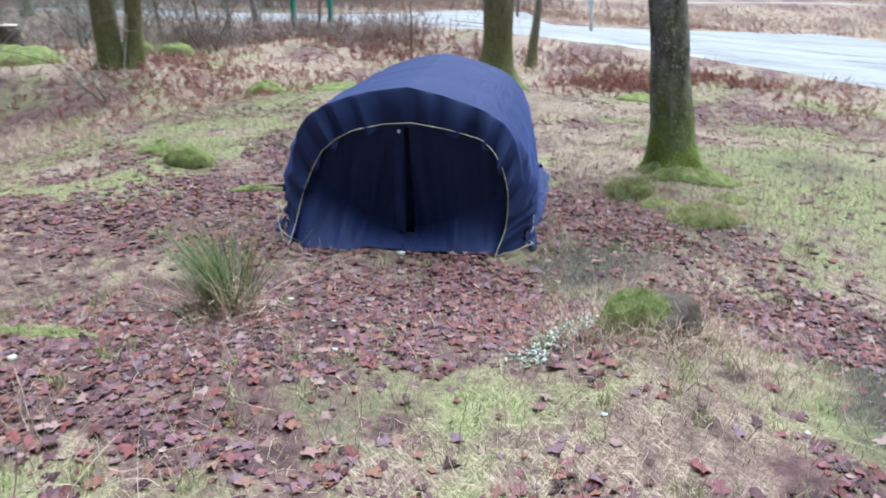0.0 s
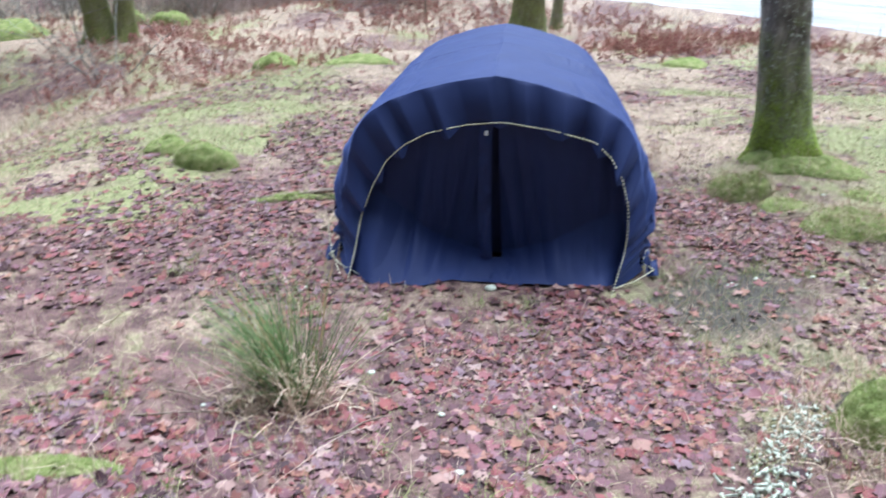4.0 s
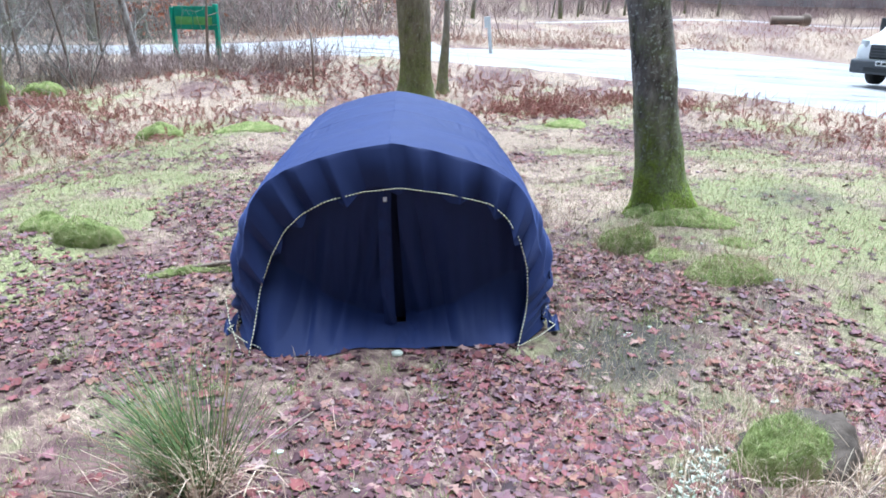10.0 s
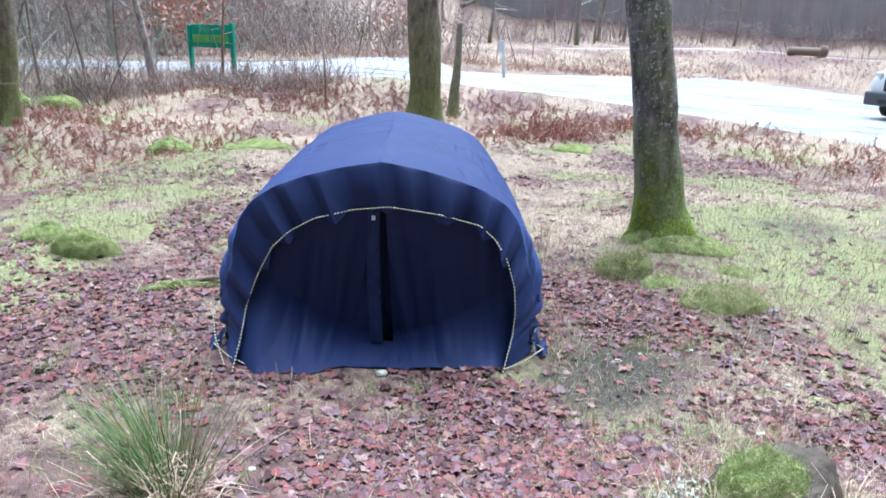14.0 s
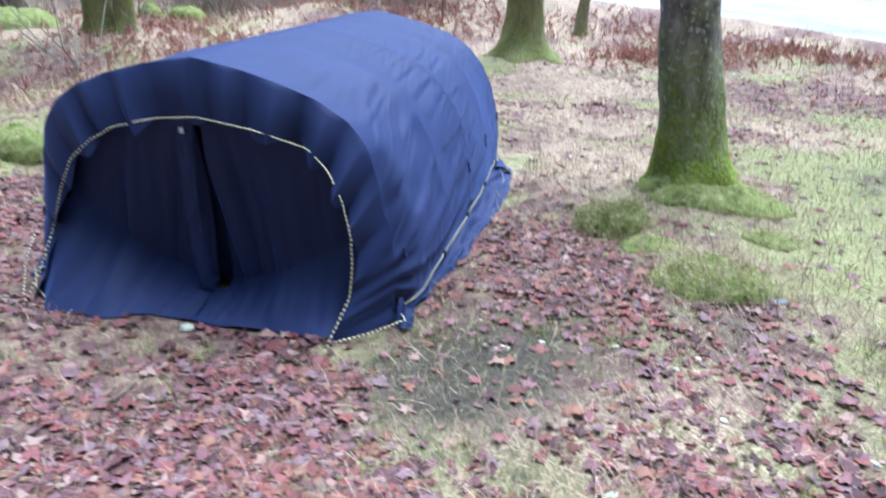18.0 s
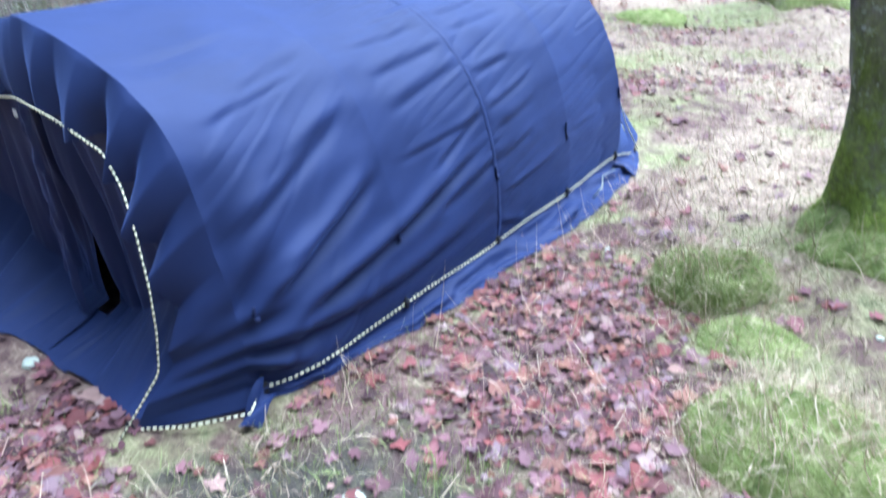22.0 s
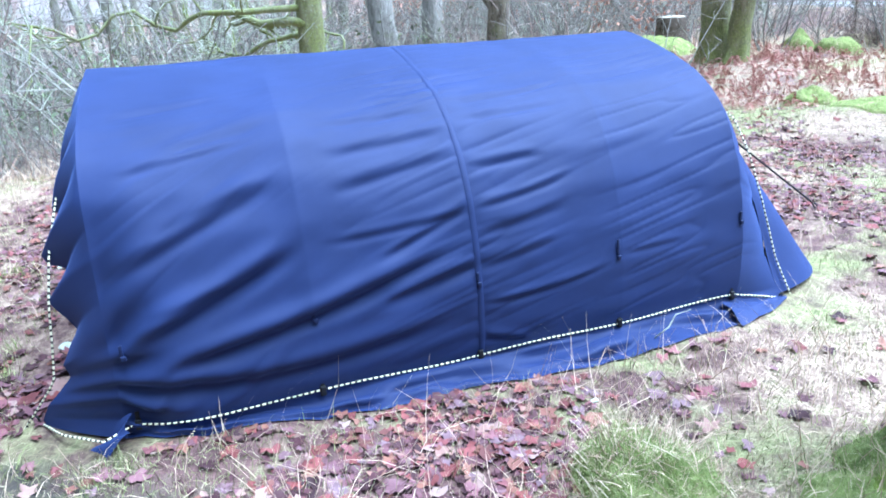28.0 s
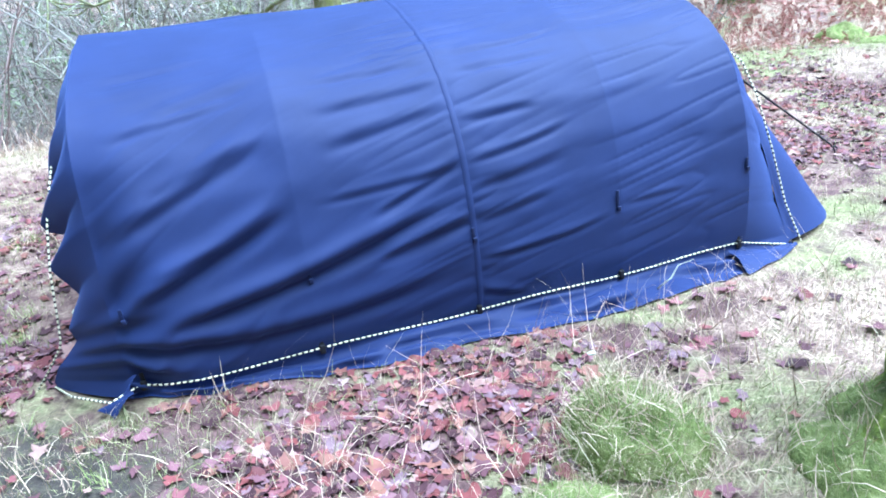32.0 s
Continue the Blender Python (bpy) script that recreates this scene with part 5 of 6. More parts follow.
rs = np.random.default_rng(11)
leaves = [leaf_shape(rs) for _ in range(9)]
x, y = spread(150000, rs, leaf_density, 9.0)
n = len(x)
z = ground_z(x, y) + rs.uniform(0.003, 0.013, n)
near = (np.hypot(x - 0.9, y - 0.2) < 1.15) & (rs.uniform(0, 1, n) < 0.30)
one = np.where(near)[0][:280]
rest = np.setdiff1d(np.arange(n), one)
T = turns(n, rs, 0.17, (0.026, 0.084))
pick = rs.integers(0, 9, n)
scatter("leaf_litter", leaves, (np.stack([x, y, z], 1)[rest], T[rest], pick[rest]), M_LEAF, None, "wet red-brown and mauve fallen maple leaves", "stuff", "leaves")
# torn scraps of leaf between the whole ones
rs = np.random.default_rng(22)
scraps = []
for _ in range(6):
    a = rs.uniform(-0.25, 0.25, 4)
    scraps.append((np.array([(-0.5, -0.3 + a[0], 0.0), (0.45, -0.4 + a[1], 0.08 * a[2] * 4), (0.55 + a[2], 0.35, 0.0), (-0.35, 0.45 + a[3], 0.1)]), [(0, 1, 2), (0, 2, 3)]))
sx, sy = spread(120000, rs, lambda x, y: np.clip(1.05 * leaf_density(x, y) - 0.18, 0, 1), 5.5)
scatter("leaf_scraps", scraps, (np.stack([sx, sy, ground_z(sx, sy) + rs.uniform(0.002, 0.010, len(sx))], 1), turns(len(sx), rs, 0.3, (0.010, 0.034)), rs.integers(0, 6, len(sx))), M_LEAF, None, "torn scraps of red-brown leaves in the litter", "stuff", "leaves")
leaf_meshes = []
for v, f in leaves:
    me = bpy.data.meshes.new("leaf")
    me.from_pydata([tuple(p) for p in v], [], f)
    me.polygons.foreach_set("use_smooth", np.ones(len(f), bool))
    me.materials.append(M_LEAF_EACH)
    leaf_meshes.append(me)
for i in one:
    ob = new("leaf", leaf_meshes[pick[i]])
    ob.parent = ground
    m = Matrix([list(T[i][k]) + [(x[i], y[i], z[i] + 0.004)[k]] for k in range(3)] + [[0, 0, 0, 1]])
    ob.matrix_basis = m

rs = np.random.default_rng(12)
straws = [blade_shape(rs, 0.011, 1.5) for _ in range(6)]
x, y = spread(150000, rs, lambda x, y: np.clip(straw_map(x, y) * 1.2 + 0.35 * fbm(x / 0.35, y / 0.35, 131), 0.10, 1), 10.5, door=-0.12, side=0.03)
n = len(x)
scatter("dry_grass", straws, (np.stack([x, y, ground_z(x, y) - 0.004], 1), turns(n, rs, 0.95, (0.045, 0.15)), rs.integers(0, 6, n)), M_STRAW, None, "matted straw-coloured dead grass", "stuff", "grass")
rs = np.random.default_rng(13)
blades = [blade_shape(rs, 0.02, 0.9) for _ in range(6)]
x, y = spread(120000, rs, lambda x, y: np.clip(moss_map(x, y) * 1.7 - 0.40, 0.03, 1), 9.0, door=-0.06)
n = len(x)
scatter("short_grass", blades, (np.stack([x, y, ground_z(x, y) - 0.004], 1), turns(n, rs, 0.5, (0.02, 0.06)), rs.integers(0, 6, n)), M_GRASS, None, "short yellow-green grass and moss", "stuff", "grass")
rs = np.random.default_rng(16)
wisps = [blade_shape(rs, 0.019, 2.2) for _ in range(6)]
x, y = spread(270000, rs, lambda x, y: np.clip(0.88 - 0.7 * np.clip(mud_map(x, y) - 0.28, 0, 1) - 0.25 * leaf_density(x, y) + 0.25 * vnoise(x / 0.1, y / 0.1, 171), 0.04, 1), 7.0, door=-0.07)
n = len(x)
scatter("moss_mat", wisps, (np.stack([x, y, ground_z(x, y) - 0.004], 1), turns(n, rs, 0.8, (0.026, 0.072)), rs.integers(0, 6, n)), M_MAT, None, "feathery mat of pale moss and short straw", "stuff", "moss")
rs = np.random.default_rng(20)
xs, ys = [], []
for cx, cy, rr, k in ((-1.05, -1.5, 0.16, 260), (-1.7, -2.1, 0.3, 420), (0.75, -1.9, 0.3, 300), (1.25, -1.5, 0.3, 320), (-2.4, -1.1, 0.4, 320), (0.9, -0.9, 0.3, 200), (1.5, 0.45, 0.3, 240), (-0.9, -2.3, 0.3, 220), (1.9, 1.1, 0.4, 240), (0.7, 0.8, 0.14, 170), (0.72, 1.7, 0.16, 200), (0.8, 1.2, 0.2, 160), (0.6, 2.3, 0.2, 160), (1.3, -0.3, 0.3, 180), (1.0, -0.72, 0.16, 520), (0.72, -0.85, 0.15, 300), (0.50, 1.25, 0.07, 70), (0.54, 1.6, 0.07, 80), (0.56, 1.95, 0.07, 90), (0.56, 2.3, 0.08, 90)):
    xs.append(rs.normal(cx, rr, k // 2))
    ys.append(rs.normal(cy, rr, k // 2))
x, y = np.concatenate(xs), np.concatenate(ys)
ok = ~((np.abs(x - CX) < np.interp(y, (0.3, 1.0, 1.8, 2.4), (0.90, 0.95, 1.0, 1.0))) & (y > -0.3))
x, y = x[ok], y[ok]
n = len(x)
long_straws = [blade_shape(rs, 0.0045, b) for b in (1.0, 1.5, 1.9, 2.3, 0.8, 1.3)]
scatter("long_straw", long_straws, (np.stack([x, y, ground_z(x, y)], 1), turns(n, rs, 1.1, (0.12, 0.30)), rs.integers(0, 6, n)), M_STRAW, None, "long pale straws lying over the leaves", "stuff", "grass")
# small fresh tufts among the leaves
rs = np.random.default_rng(21)
cx, cy = rs.uniform(-2.2, 2.0, 120), rs.uniform(-2.6, 0.6, 120)
ok = ~((np.abs(cx - CX) < 1.1) & (cy > -0.12))
cx, cy = cx[ok], cy[ok]
who = rs.integers(0, len(cx), 4200)
x, y = cx[who] + rs.normal(0, 0.028, 4200), cy[who] + rs.normal(0, 0.028, 4200)
scatter("grass_tufts", blades, (np.stack([x, y, ground_z(x, y)], 1), turns(4200, rs, 0.5, (0.03, 0.085)), rs.integers(0, 6, 4200)), M_MOSS, None, "small fresh green tufts of grass among leaves", "stuff", "grass")
rs = np.random.default_rng(19)
x, y = rs.uniform(-11, 6, 190000), rs.uniform(1.5, 11.5, 190000)
ok = (np.hypot(x - 0.3, y - 0.2) > 2.2) & (rs.uniform(0, 1, len(x)) < np.clip(1.9 * moss_map(x, y) - 0.74 + 0.5 * fbm(x / 0.5, y / 0.5, 191), 0, 1)) & ~((np.abs(x - CX) < 0.95) & (y < 2.9)) & (y < edge_near(np.clip(x, -14, 9)) - 0.4)
x, y = x[ok], y[ok]
n = len(x)
scatter("clearing_moss", wisps, (np.stack([x, y, ground_z(x, y) - 0.004], 1), turns(n, rs, 0.9, (0.03, 0.08)), rs.integers(0, 6, n)), M_SWARD, None, "yellow-green moss in patches across the clearing", "stuff", "moss")
rs = np.random.default_rng(14)
a, d = rs.uniform(0, 2 * np.pi, 48000), rs.uniform(6, 26, 48000)
x, y = d * np.cos(a) * 0.8, 3 + d * np.sin(a)
keep = (y < edge_near(np.clip(x, -14, 9)) - 0.2) & (y > -6) | (y > 19.5) & (y > 18.8 + 0.66 * np.clip(x, 0, 60))
x, y = x[keep], y[keep]
n = len(x)
scatter("rough_grass", straws, (np.stack([x, y, ground_z(x, y) - 0.01], 1), turns(n, rs, 0.6, (0.15, 0.42)), rs.integers(0, 6, n)), M_STRAW, None, "tussocky bleached grass further off", "stuff", "grass")


rs = np.random.default_rng(18)
x, y = rs.uniform(-6, 34, 60000), rs.uniform(17, 56, 60000)
far_edge = np.array([lot_far(v) for v in x])
ok = (y > far_edge + 0.15) & (rs.uniform(0, 1, len(x)) < np.clip(1.5 - (y - far_edge) / 12 + 0.5 * fbm(x / 3, y / 3, 181), 0.12, 1)) & (np.abs(y - 47.0 - 0.05 * x) > 1.2)
x, y = x[ok], y[ok]
n = len(x)
scatter("verge_grass", straws, (np.stack([x, y, ground_z(x, y) - 0.02], 1), turns(n, rs, 0.5, (0.2, 0.55)), rs.integers(0, 6, n)), M_STRAW, None, "pale bleached grass on the far verge", "stuff", "grass")


def frond_shape(rs):
    """A dead, drooping fern frond of unit length."""
    V, T = [], []
    p, a = np.zeros(3), rs.uniform(0.2, 0.5)
    pts = []
    for k in range(8):
        pts.append(p.copy())
        p = p + np.array([0, math.sin(a), math.cos(a)]) / 7
        a += rs.uniform(0.12, 0.42)
    for k in range(7):
        b = len(V)
        V += [pts[k] + (-0.006, 0, 0), pts[k] + (0.006, 0, 0), pts[k + 1]]
        T.append((b, b + 1, b + 2))
        if k < 1:
            continue
        w = 0.34 * (1 - k / 8) * rs.uniform(0.7, 1.1)
        for s in (-1, 1):
            for j in range(2):
                q = pts[k] + (pts[k + 1] - pts[k]) * j * 0.5
                b = len(V)
                V += [q, q + np.array([s * w * 0.5, 0.05, -0.02 - 0.06 * rs.uniform()]), q + np.array([s * w, 0.06 * rs.normal(), -0.07 - 0.16 * rs.uniform()]), q + np.array([s * w * 0.45, 0.02, -0.09])]
                T += [(b, b + 1, b + 2), (b, b + 2, b + 3)]
    return np.array(V), T


rs = np.random.default_rng(15)
fronds = [frond_shape(rs) for _ in range(6)]
xs, ys = [], []
for cx, cy, rx, ry, k in ((1.5, 8.9, 0.7, 0.5, 300), (2.6, 9.8, 1.3, 0.9, 360), (4.2, 9.3, 1.2, 0.9, 160), (-3.2, 11.4, 1.6, 0.7, 260), (-6.0, 8.6, 2.2, 1.3, 460), (-5.6, 6.8, 1.8, 1.2, 260), (-1.6, 11.6, 1.4, 0.7, 160),
                          (6.2, 6.6, 1.5, 1.2, 160), (8, 7, 2, 1, 120), (-8.5, 10.5, 2, 1, 160), (1.2, 11.6, 1.2, 0.7, 110), (14, 29, 8, 2.5, 600), (4, 24, 4, 1.6, 350), (-3, 24.5, 4, 2, 420), (26, 36, 10, 4, 500), (8, 25.5, 4, 1.2, 200), (-10, 22, 4, 3, 300), (10, 34, 8, 3, 350), (20, 42, 9, 2, 300)):
    xs.append(rs.normal(cx, rx * 0.75, int(2.4 * k)))
    ys.append(rs.normal(cy, ry * 0.75, int(2.4 * k)))
x, y = np.concatenate(xs), np.concatenate(ys)
ok = (y < edge_near(np.clip(x, -14, 9))) | (y > 19.5 + 0.66 * np.clip(x, 0, 60))
x, y = x[ok], y[ok]
n = len(x)
scatter("dead_bracken", fronds, (np.stack([x, y, ground_z(x, y) - 0.02], 1), turns(n, rs, 1.05, (0.09, 0.26)), rs.integers(0, 6, n)), M_BRACKEN, None, "collapsed rust-red bracken fronds", "stuff", "bracken")


# ---- hummocks, stump, rush ----
M_HUMMOCK = Nodes("moss_cushion", 0.95, 0.1)
M_HUMMOCK.bump(M_HUMMOCK.noise(70, 5, 0.7), 0.9, 0.02)
M_HUMMOCK = M_HUMMOCK.done(M_HUMMOCK.ramp(M_HUMMOCK.noise(12, 6, 0.7), [(0.3, (0.10, 0.125, 0.04)), (0.5, (0.21, 0.25, 0.08)), (0.68, (0.37, 0.37, 0.17))]))


def hummock(x, y, rx, ry, h, seed, label, shoots=900, straw=0, rz=0):
    """A lumpy cushion of moss with shoots standing on it."""
    root = empty("moss_hummock", x, y, gz(x, y), rz)
    shoots = int(shoots * 2.6)
    rs = np.random.default_rng(seed)
    nr, na = 14, 40
    V = []

    def top(px, py):
        q = np.sqrt((px / rx) ** 2 + (py / ry) ** 2)
        lump = 1 + 0.24 * fbm(px / (0.45 * rx) + seed, py / (0.45 * ry), seed)
        c_, s_ = math.cos(radians(rz)), math.sin(radians(rz))
        lie = ground_z(x + c_ * px - s_ * py, y + s_ * px + c_ * py) - gz(x, y)
        return lie + h * np.clip(1 - q ** 2, 0, 1) ** (0.5 if h > 0.55 * rx else 0.9) * lump + 0.006 * fbm(px / 0.02, py / 0.02, seed + 1, 2)
    V.append((0, 0, float(top(0.0, 0.0))))
    for i in range(1, nr + 1):
        for k in range(na):
            a = 2 * np.pi * k / na
            q = i / nr * (1 + 0.12 * float(vnoise(3 * math.cos(a) + seed, 3 * math.sin(a), seed)))
            px, py = rx * q * math.cos(a), ry * q * math.sin(a)
            V.append((px, py, float(top(px, py)) - (0.05 if i == nr else 0)))
    F = [(0, 1 + k, 1 + (k + 1) % na) for k in range(na)]
    for i in range(nr - 1):
        for k in range(na):
            p, q = 1 + i * na + k, 1 + i * na + (k + 1) % na
            F.append((p, p + na, q + na, q))
    arrays("cushion", V, F, M_HUMMOCK, root)
    q, a = 1.05 * rs.uniform(0, 1, shoots) ** 0.6 + 0.28 * np.abs(rs.normal(0, 1, shoots)) * (rs.uniform(0, 1, shoots) < 0.5), rs.uniform(0, 2 * np.pi, shoots)
    px, py = rx * q * np.cos(a), ry * q * np.sin(a)
    pos = np.stack([px, py, top(px, py) - 0.004], 1)
    scatter("moss_fuzz", blades, (pos, turns(shoots, rs, 0.95, (0.010, 0.032)), rs.integers(0, 6, shoots)), M_MOSS, root, kind="stuff")
    if straw:
        q, a = rs.uniform(0.25, 1.3, straw) , rs.uniform(0, 2 * np.pi, straw)
        px, py = rx * q * np.cos(a), ry * q * np.sin(a)
        scatter("straw_fringe", straws, (np.stack([px, py, top(px, py) - 0.004], 1), turns(straw, rs, 1.0, (0.04, 0.12)), rs.integers(0, 6, straw)), M_STRAW, root, kind="stuff")
    return tagged(root, label, "moss", "moss hummocks")


hummock(0.97, 1.46, 0.2, 0.17, 0.13, 201, "bright green moss hummock between the tent and a tree", 5200, 900)
hummock(1.42, 0.80, 0.28, 0.2, 0.10, 202, "low mossy hummock with straw round it", 2600, 1500)
hummock(1.17, 1.22, 0.16, 0.12, 0.03, 216, "small moss cushion running down from a larger one", 900, 150)
hummock(1.24, 1.95, 0.15, 0.15, 0.07, 203, "moss cushion at the foot of a tree", 900, 60)
hummock(1.42, 1.76, 0.28, 0.13, 0.05, 218, "moss cushion at the foot of a tree", 1500, 200)
hummock(1.75, 1.45, 0.14, 0.10, 0.03, 219, "small moss cushion with straw over it", 800, 120)
hummock(1.64, 1.86, 0.30, 0.2, 0.05, 204, "moss cushion at the foot of a tree", 1200, 420)
hummock(-2.75, 1.65, 0.24, 0.17, 0.14, 205, "moss hummock among fallen leaves", 1600, 120)
hummock(-3.15, 1.95, 0.22, 0.17, 0.11, 206, "moss hummock among fallen leaves", 1200, 80)
hummock(-3.96, 6.85, 0.34, 0.28, 0.19, 207, "rounded moss-topped hummock in rusty bracken", 1200, 120)
hummock(-2.6, 6.3, 0.5, 0.4, 0.08, 208, "pale green moss hummock in the clearing", 1400, 100)
hummock(-1.5, 6.6, 0.4, 0.3, 0.09, 209, "pale green moss hummock in the clearing", 1000, 80)
hummock(1.82, 7.65, 0.34, 0.3, 0.09, 210, "yellow-green moss hummock in bracken", 900, 60)
hummock(-7.3, 10.7, 0.42, 0.36, 0.26, 211, "bright moss-covered stump at the wood's edge", 1200, 0)
hummock(-7.95, 10.5, 0.26, 0.26, 0.28, 212, "bright moss-covered stump at the wood's edge", 700, 0)
hummock(-9.4, 8.6, 0.9, 0.7, 0.25, 213, "mossy root mound at the wood's edge", 1200, 100)

# moss-grown dead stick, sunk into the moss
v, f = tube(limb_line((-2.12, 1.0, gz(-2.12, 1.0) + 0.008), (1, 0.28, 0.03), 0.62, 6, 0.06, 0.0, np.random.default_rng(4)), [0.014, 0.018, 0.016, 0.017, 0.014, 0.011, 0.007], 8, True, 0.25, 2)
tagged(arrays("mossy_stick", v, f, M_STICK), "dead branch sunk in moss and fallen leaves", "branch")
hummock(-1.85, 1.06, 0.36, 0.06, 0.04, 220, "low strip of moss along a dead branch", 900, 160, 15)
hummock(-1.95, -1.72, 0.42, 0.07, 0.03, 214, "low strip of bright moss across the leaf litter", 1200, 200, 12)


def mossy_stump(x, y, rz):
    root = empty("tree_stump", x, y, gz(x, y), rz)
    rs = np.random.default_rng(301)
    zs = np.linspace(-0.10, 0.125, 9)
    v, f = tube(np.stack([0.01 * np.sin(zs * 20), 0 * zs, zs], 1), np.array([0.19, 0.18, 0.17, 0.16, 0.152, 0.148, 0.145, 0.14, 0.125]), 44, True, 0.28, 7)
    v[:, 0] *= 1.38
    v[:, 2] -= 0.02
    v[:, 2] += 0.02 * fbm(v[:, 0] / 0.07, v[:, 1] / 0.07, 4) * (v[:, 2] > 0.08)
    arrays("wood", v, f, M_STUMPWOOD, root, label="dark rotten wood of the stump")
    nr, na = 14, 52

    def drape(px, py):
        q = np.hypot((px + 0.07) / 0.185, py / 0.15)
        return 0.132 - 0.012 * q ** 2 - 0.17 * smooth(q, 0.70, 1.12) + 0.042 * fbm(px / 0.055, py / 0.055, 3)
    V = [(-0.06, 0, float(drape(-0.06, 0.0)))]
    for i in range(1, nr + 1):
        for k in range(na):
            a = 2 * np.pi * k / na
            q = i / nr * (1 + 0.16 * float(vnoise(2.4 * math.cos(a), 2.4 * math.sin(a), 9)))
            px, py = -0.06 + 0.225 * q * math.cos(a), 0.18 * q * math.sin(a)
            V.append((px, py, float(drape(px, py))))
    F = [(0, 1 + k, 1 + (k + 1) % na) for k in range(na)]
    for i in range(nr - 1):
        for k in range(na):
            p, q = 1 + i * na + k, 1 + i * na + (k + 1) % na
            F.append((p, p + na, q + na, q))
    arrays("moss_cap", V, F, M_HUMMOCK, root, label="bright green moss over the stump")
    n = 4200
    V = np.array(V)
    pos = V[rs.integers(0, len(V), n)] + rs.normal(0, (0.009, 0.009, 0.003), (n, 3))
    scatter("moss_fuzz", blades, (pos, turns(n, rs, 0.95, (0.014, 0.046)), rs.integers(0, 6, n)), M_MOSS, root, kind="stuff")
    n = 900
    a, r = rs.uniform(0, 2 * np.pi, n), rs.uniform(0.16, 0.34, n)
    px, py = r * np.cos(a) * 1.45, r * np.sin(a)
    c, s_ = math.cos(radians(rz)), math.sin(radians(rz))
    scatter("straw_fringe", straws, (np.stack([px, py, ground_z(x + c * px - s_ * py, y + s_ * px + c * py) - gz(x, y)], 1), turns(n, rs, 0.7, (0.07, 0.2)), rs.integers(0, 6, n)), M_STRAW, root, kind="stuff")
    return tagged(root, "low rotten tree stump capped with bright green moss", "stump")


mossy_stump(0.73, -1.27, 28)


def rush_clump(x, y):
    root = empty("rush_clump", x, y, gz(x, y))
    rs = np.random.default_rng(311)
    kinds = [blade_shape(rs, 0.0050, b) for b in (0.35, 0.5, 0.8, 1.1, 0.25, 0.6)]
    n = 520
    a = rs.uniform(0, 2 * np.pi, n)
    r = 0.075 * rs.uniform(0, 1, n) ** 0.6
    pos = np.stack([r * np.cos(a), r * np.sin(a), np.full(n, -0.02)], 1)
    yaw = np.arctan2(pos[:, 1], pos[:, 0] - 0.03) - np.pi / 2 + rs.normal(0, 0.5, n)
    # most blades lean one way
    bent = rs.uniform(0, 1, n) < 0.45
    yaw = np.where(bent, np.pi / 2 - 0.3 + rs.normal(0, 0.45, n), yaw)
    tl = -np.abs(rs.normal(0.03, 0.11, n)) - 0.6 * r - 0.12 * bent
    rot = turns(n, rs, tl, (0.26, 0.56), yaw)
    scatter("rush_tuft", kinds, (pos, rot, rs.integers(0, 6, n)), M_RUSH, root, kind="stuff")
    n = 520
    a = rs.uniform(0, 2 * np.pi, n)
    r = rs.uniform(0.03, 0.2, n)
    pos = np.stack([r * np.cos(a) - 0.03, r * np.sin(a) - 0.05, np.full(n, 0.0)], 1)
    scatter("withered_tuft", straws, (pos, turns(n, rs, 0.9, (0.1, 0.34)), rs.integers(0, 6, n)), M_STRAW, root, kind="stuff")
    return tagged(root, "tall clump of dark green rushes with straw at its foot", "rushes")


rush_clump(-1.23, -1.12)


# lichen-crusted branch beside the stump
def lichen_branch(x, y):
    root = empty("lichen_branch", x, y, gz(x, y))
    rs = np.random.default_rng(321)
    ps = []
    spray(np.array((-0.16, -0.28, 0.02)), (0.45, 0.85, 0.04), 0.6, rs, 2, 0.0042, ps, 3, -0.01)
    v, f = merge(ps)
    v[:, 2] = ground_z(x + v[:, 0], y + v[:, 1]) - gz(x, y) + 0.012 + 0.2 * np.clip(v[:, 2], -0.02, 0.2)
    arrays("twig", v, f, M_STICK, root)
    pieces = []
    for k in range(240):
        t = rs.uniform(0, 1)
        c = np.array((-0.16 + 0.30 * t, -0.28 + 0.52 * t, 0.018)) + rs.normal(0, (0.045, 0.035, 0.006), 3)
        v, f = tube([c, c + rs.normal(0, 0.007, 3), c + rs.normal(0, (0.013, 0.013, 0.006), 3)], [0.003, 0.0068, 0.002], 5, True, 0.4, k)
        v[:, 2] += float(ground_z(x + c[0], y + c[1])) - gz(x, y) - 0.006
        pieces.append((v, f))
    tagged(arrays("lichen", *merge(pieces), M_LICHEN, root, label="pale grey-green lichen tufts"), kind="stuff")
    return tagged(root, "fallen twig thick with pale lichen", "branch")


lichen_branch(0.37, -1.36)


def stone(x, y, sx, sy, sz, mat, label, seed, rz=0.0, name="stone", bury=0.2):
    bm = bmesh.new()
    bmesh.ops.create_icosphere(bm, subdivisions=3, radius=1.0)
    for v in bm.verts:
        k = 1 + 0.22 * noise.noise(v.co * 1.6 + Vector((seed, 0, 0))) + 0.08 * noise.noise(v.co * 5)
        v.co = Vector((v.co.x * sx * k, v.co.y * sy * k, max(-0.8, min(0.7, v.co.z)) * sz * k))
    ob = part(name, bm, mat, None)
    ob.matrix_world = pose(x, y, gz(x, y) + sz * (0.7 - bury), 0, 0, rz)
    return tagged(ob, label, "stone")


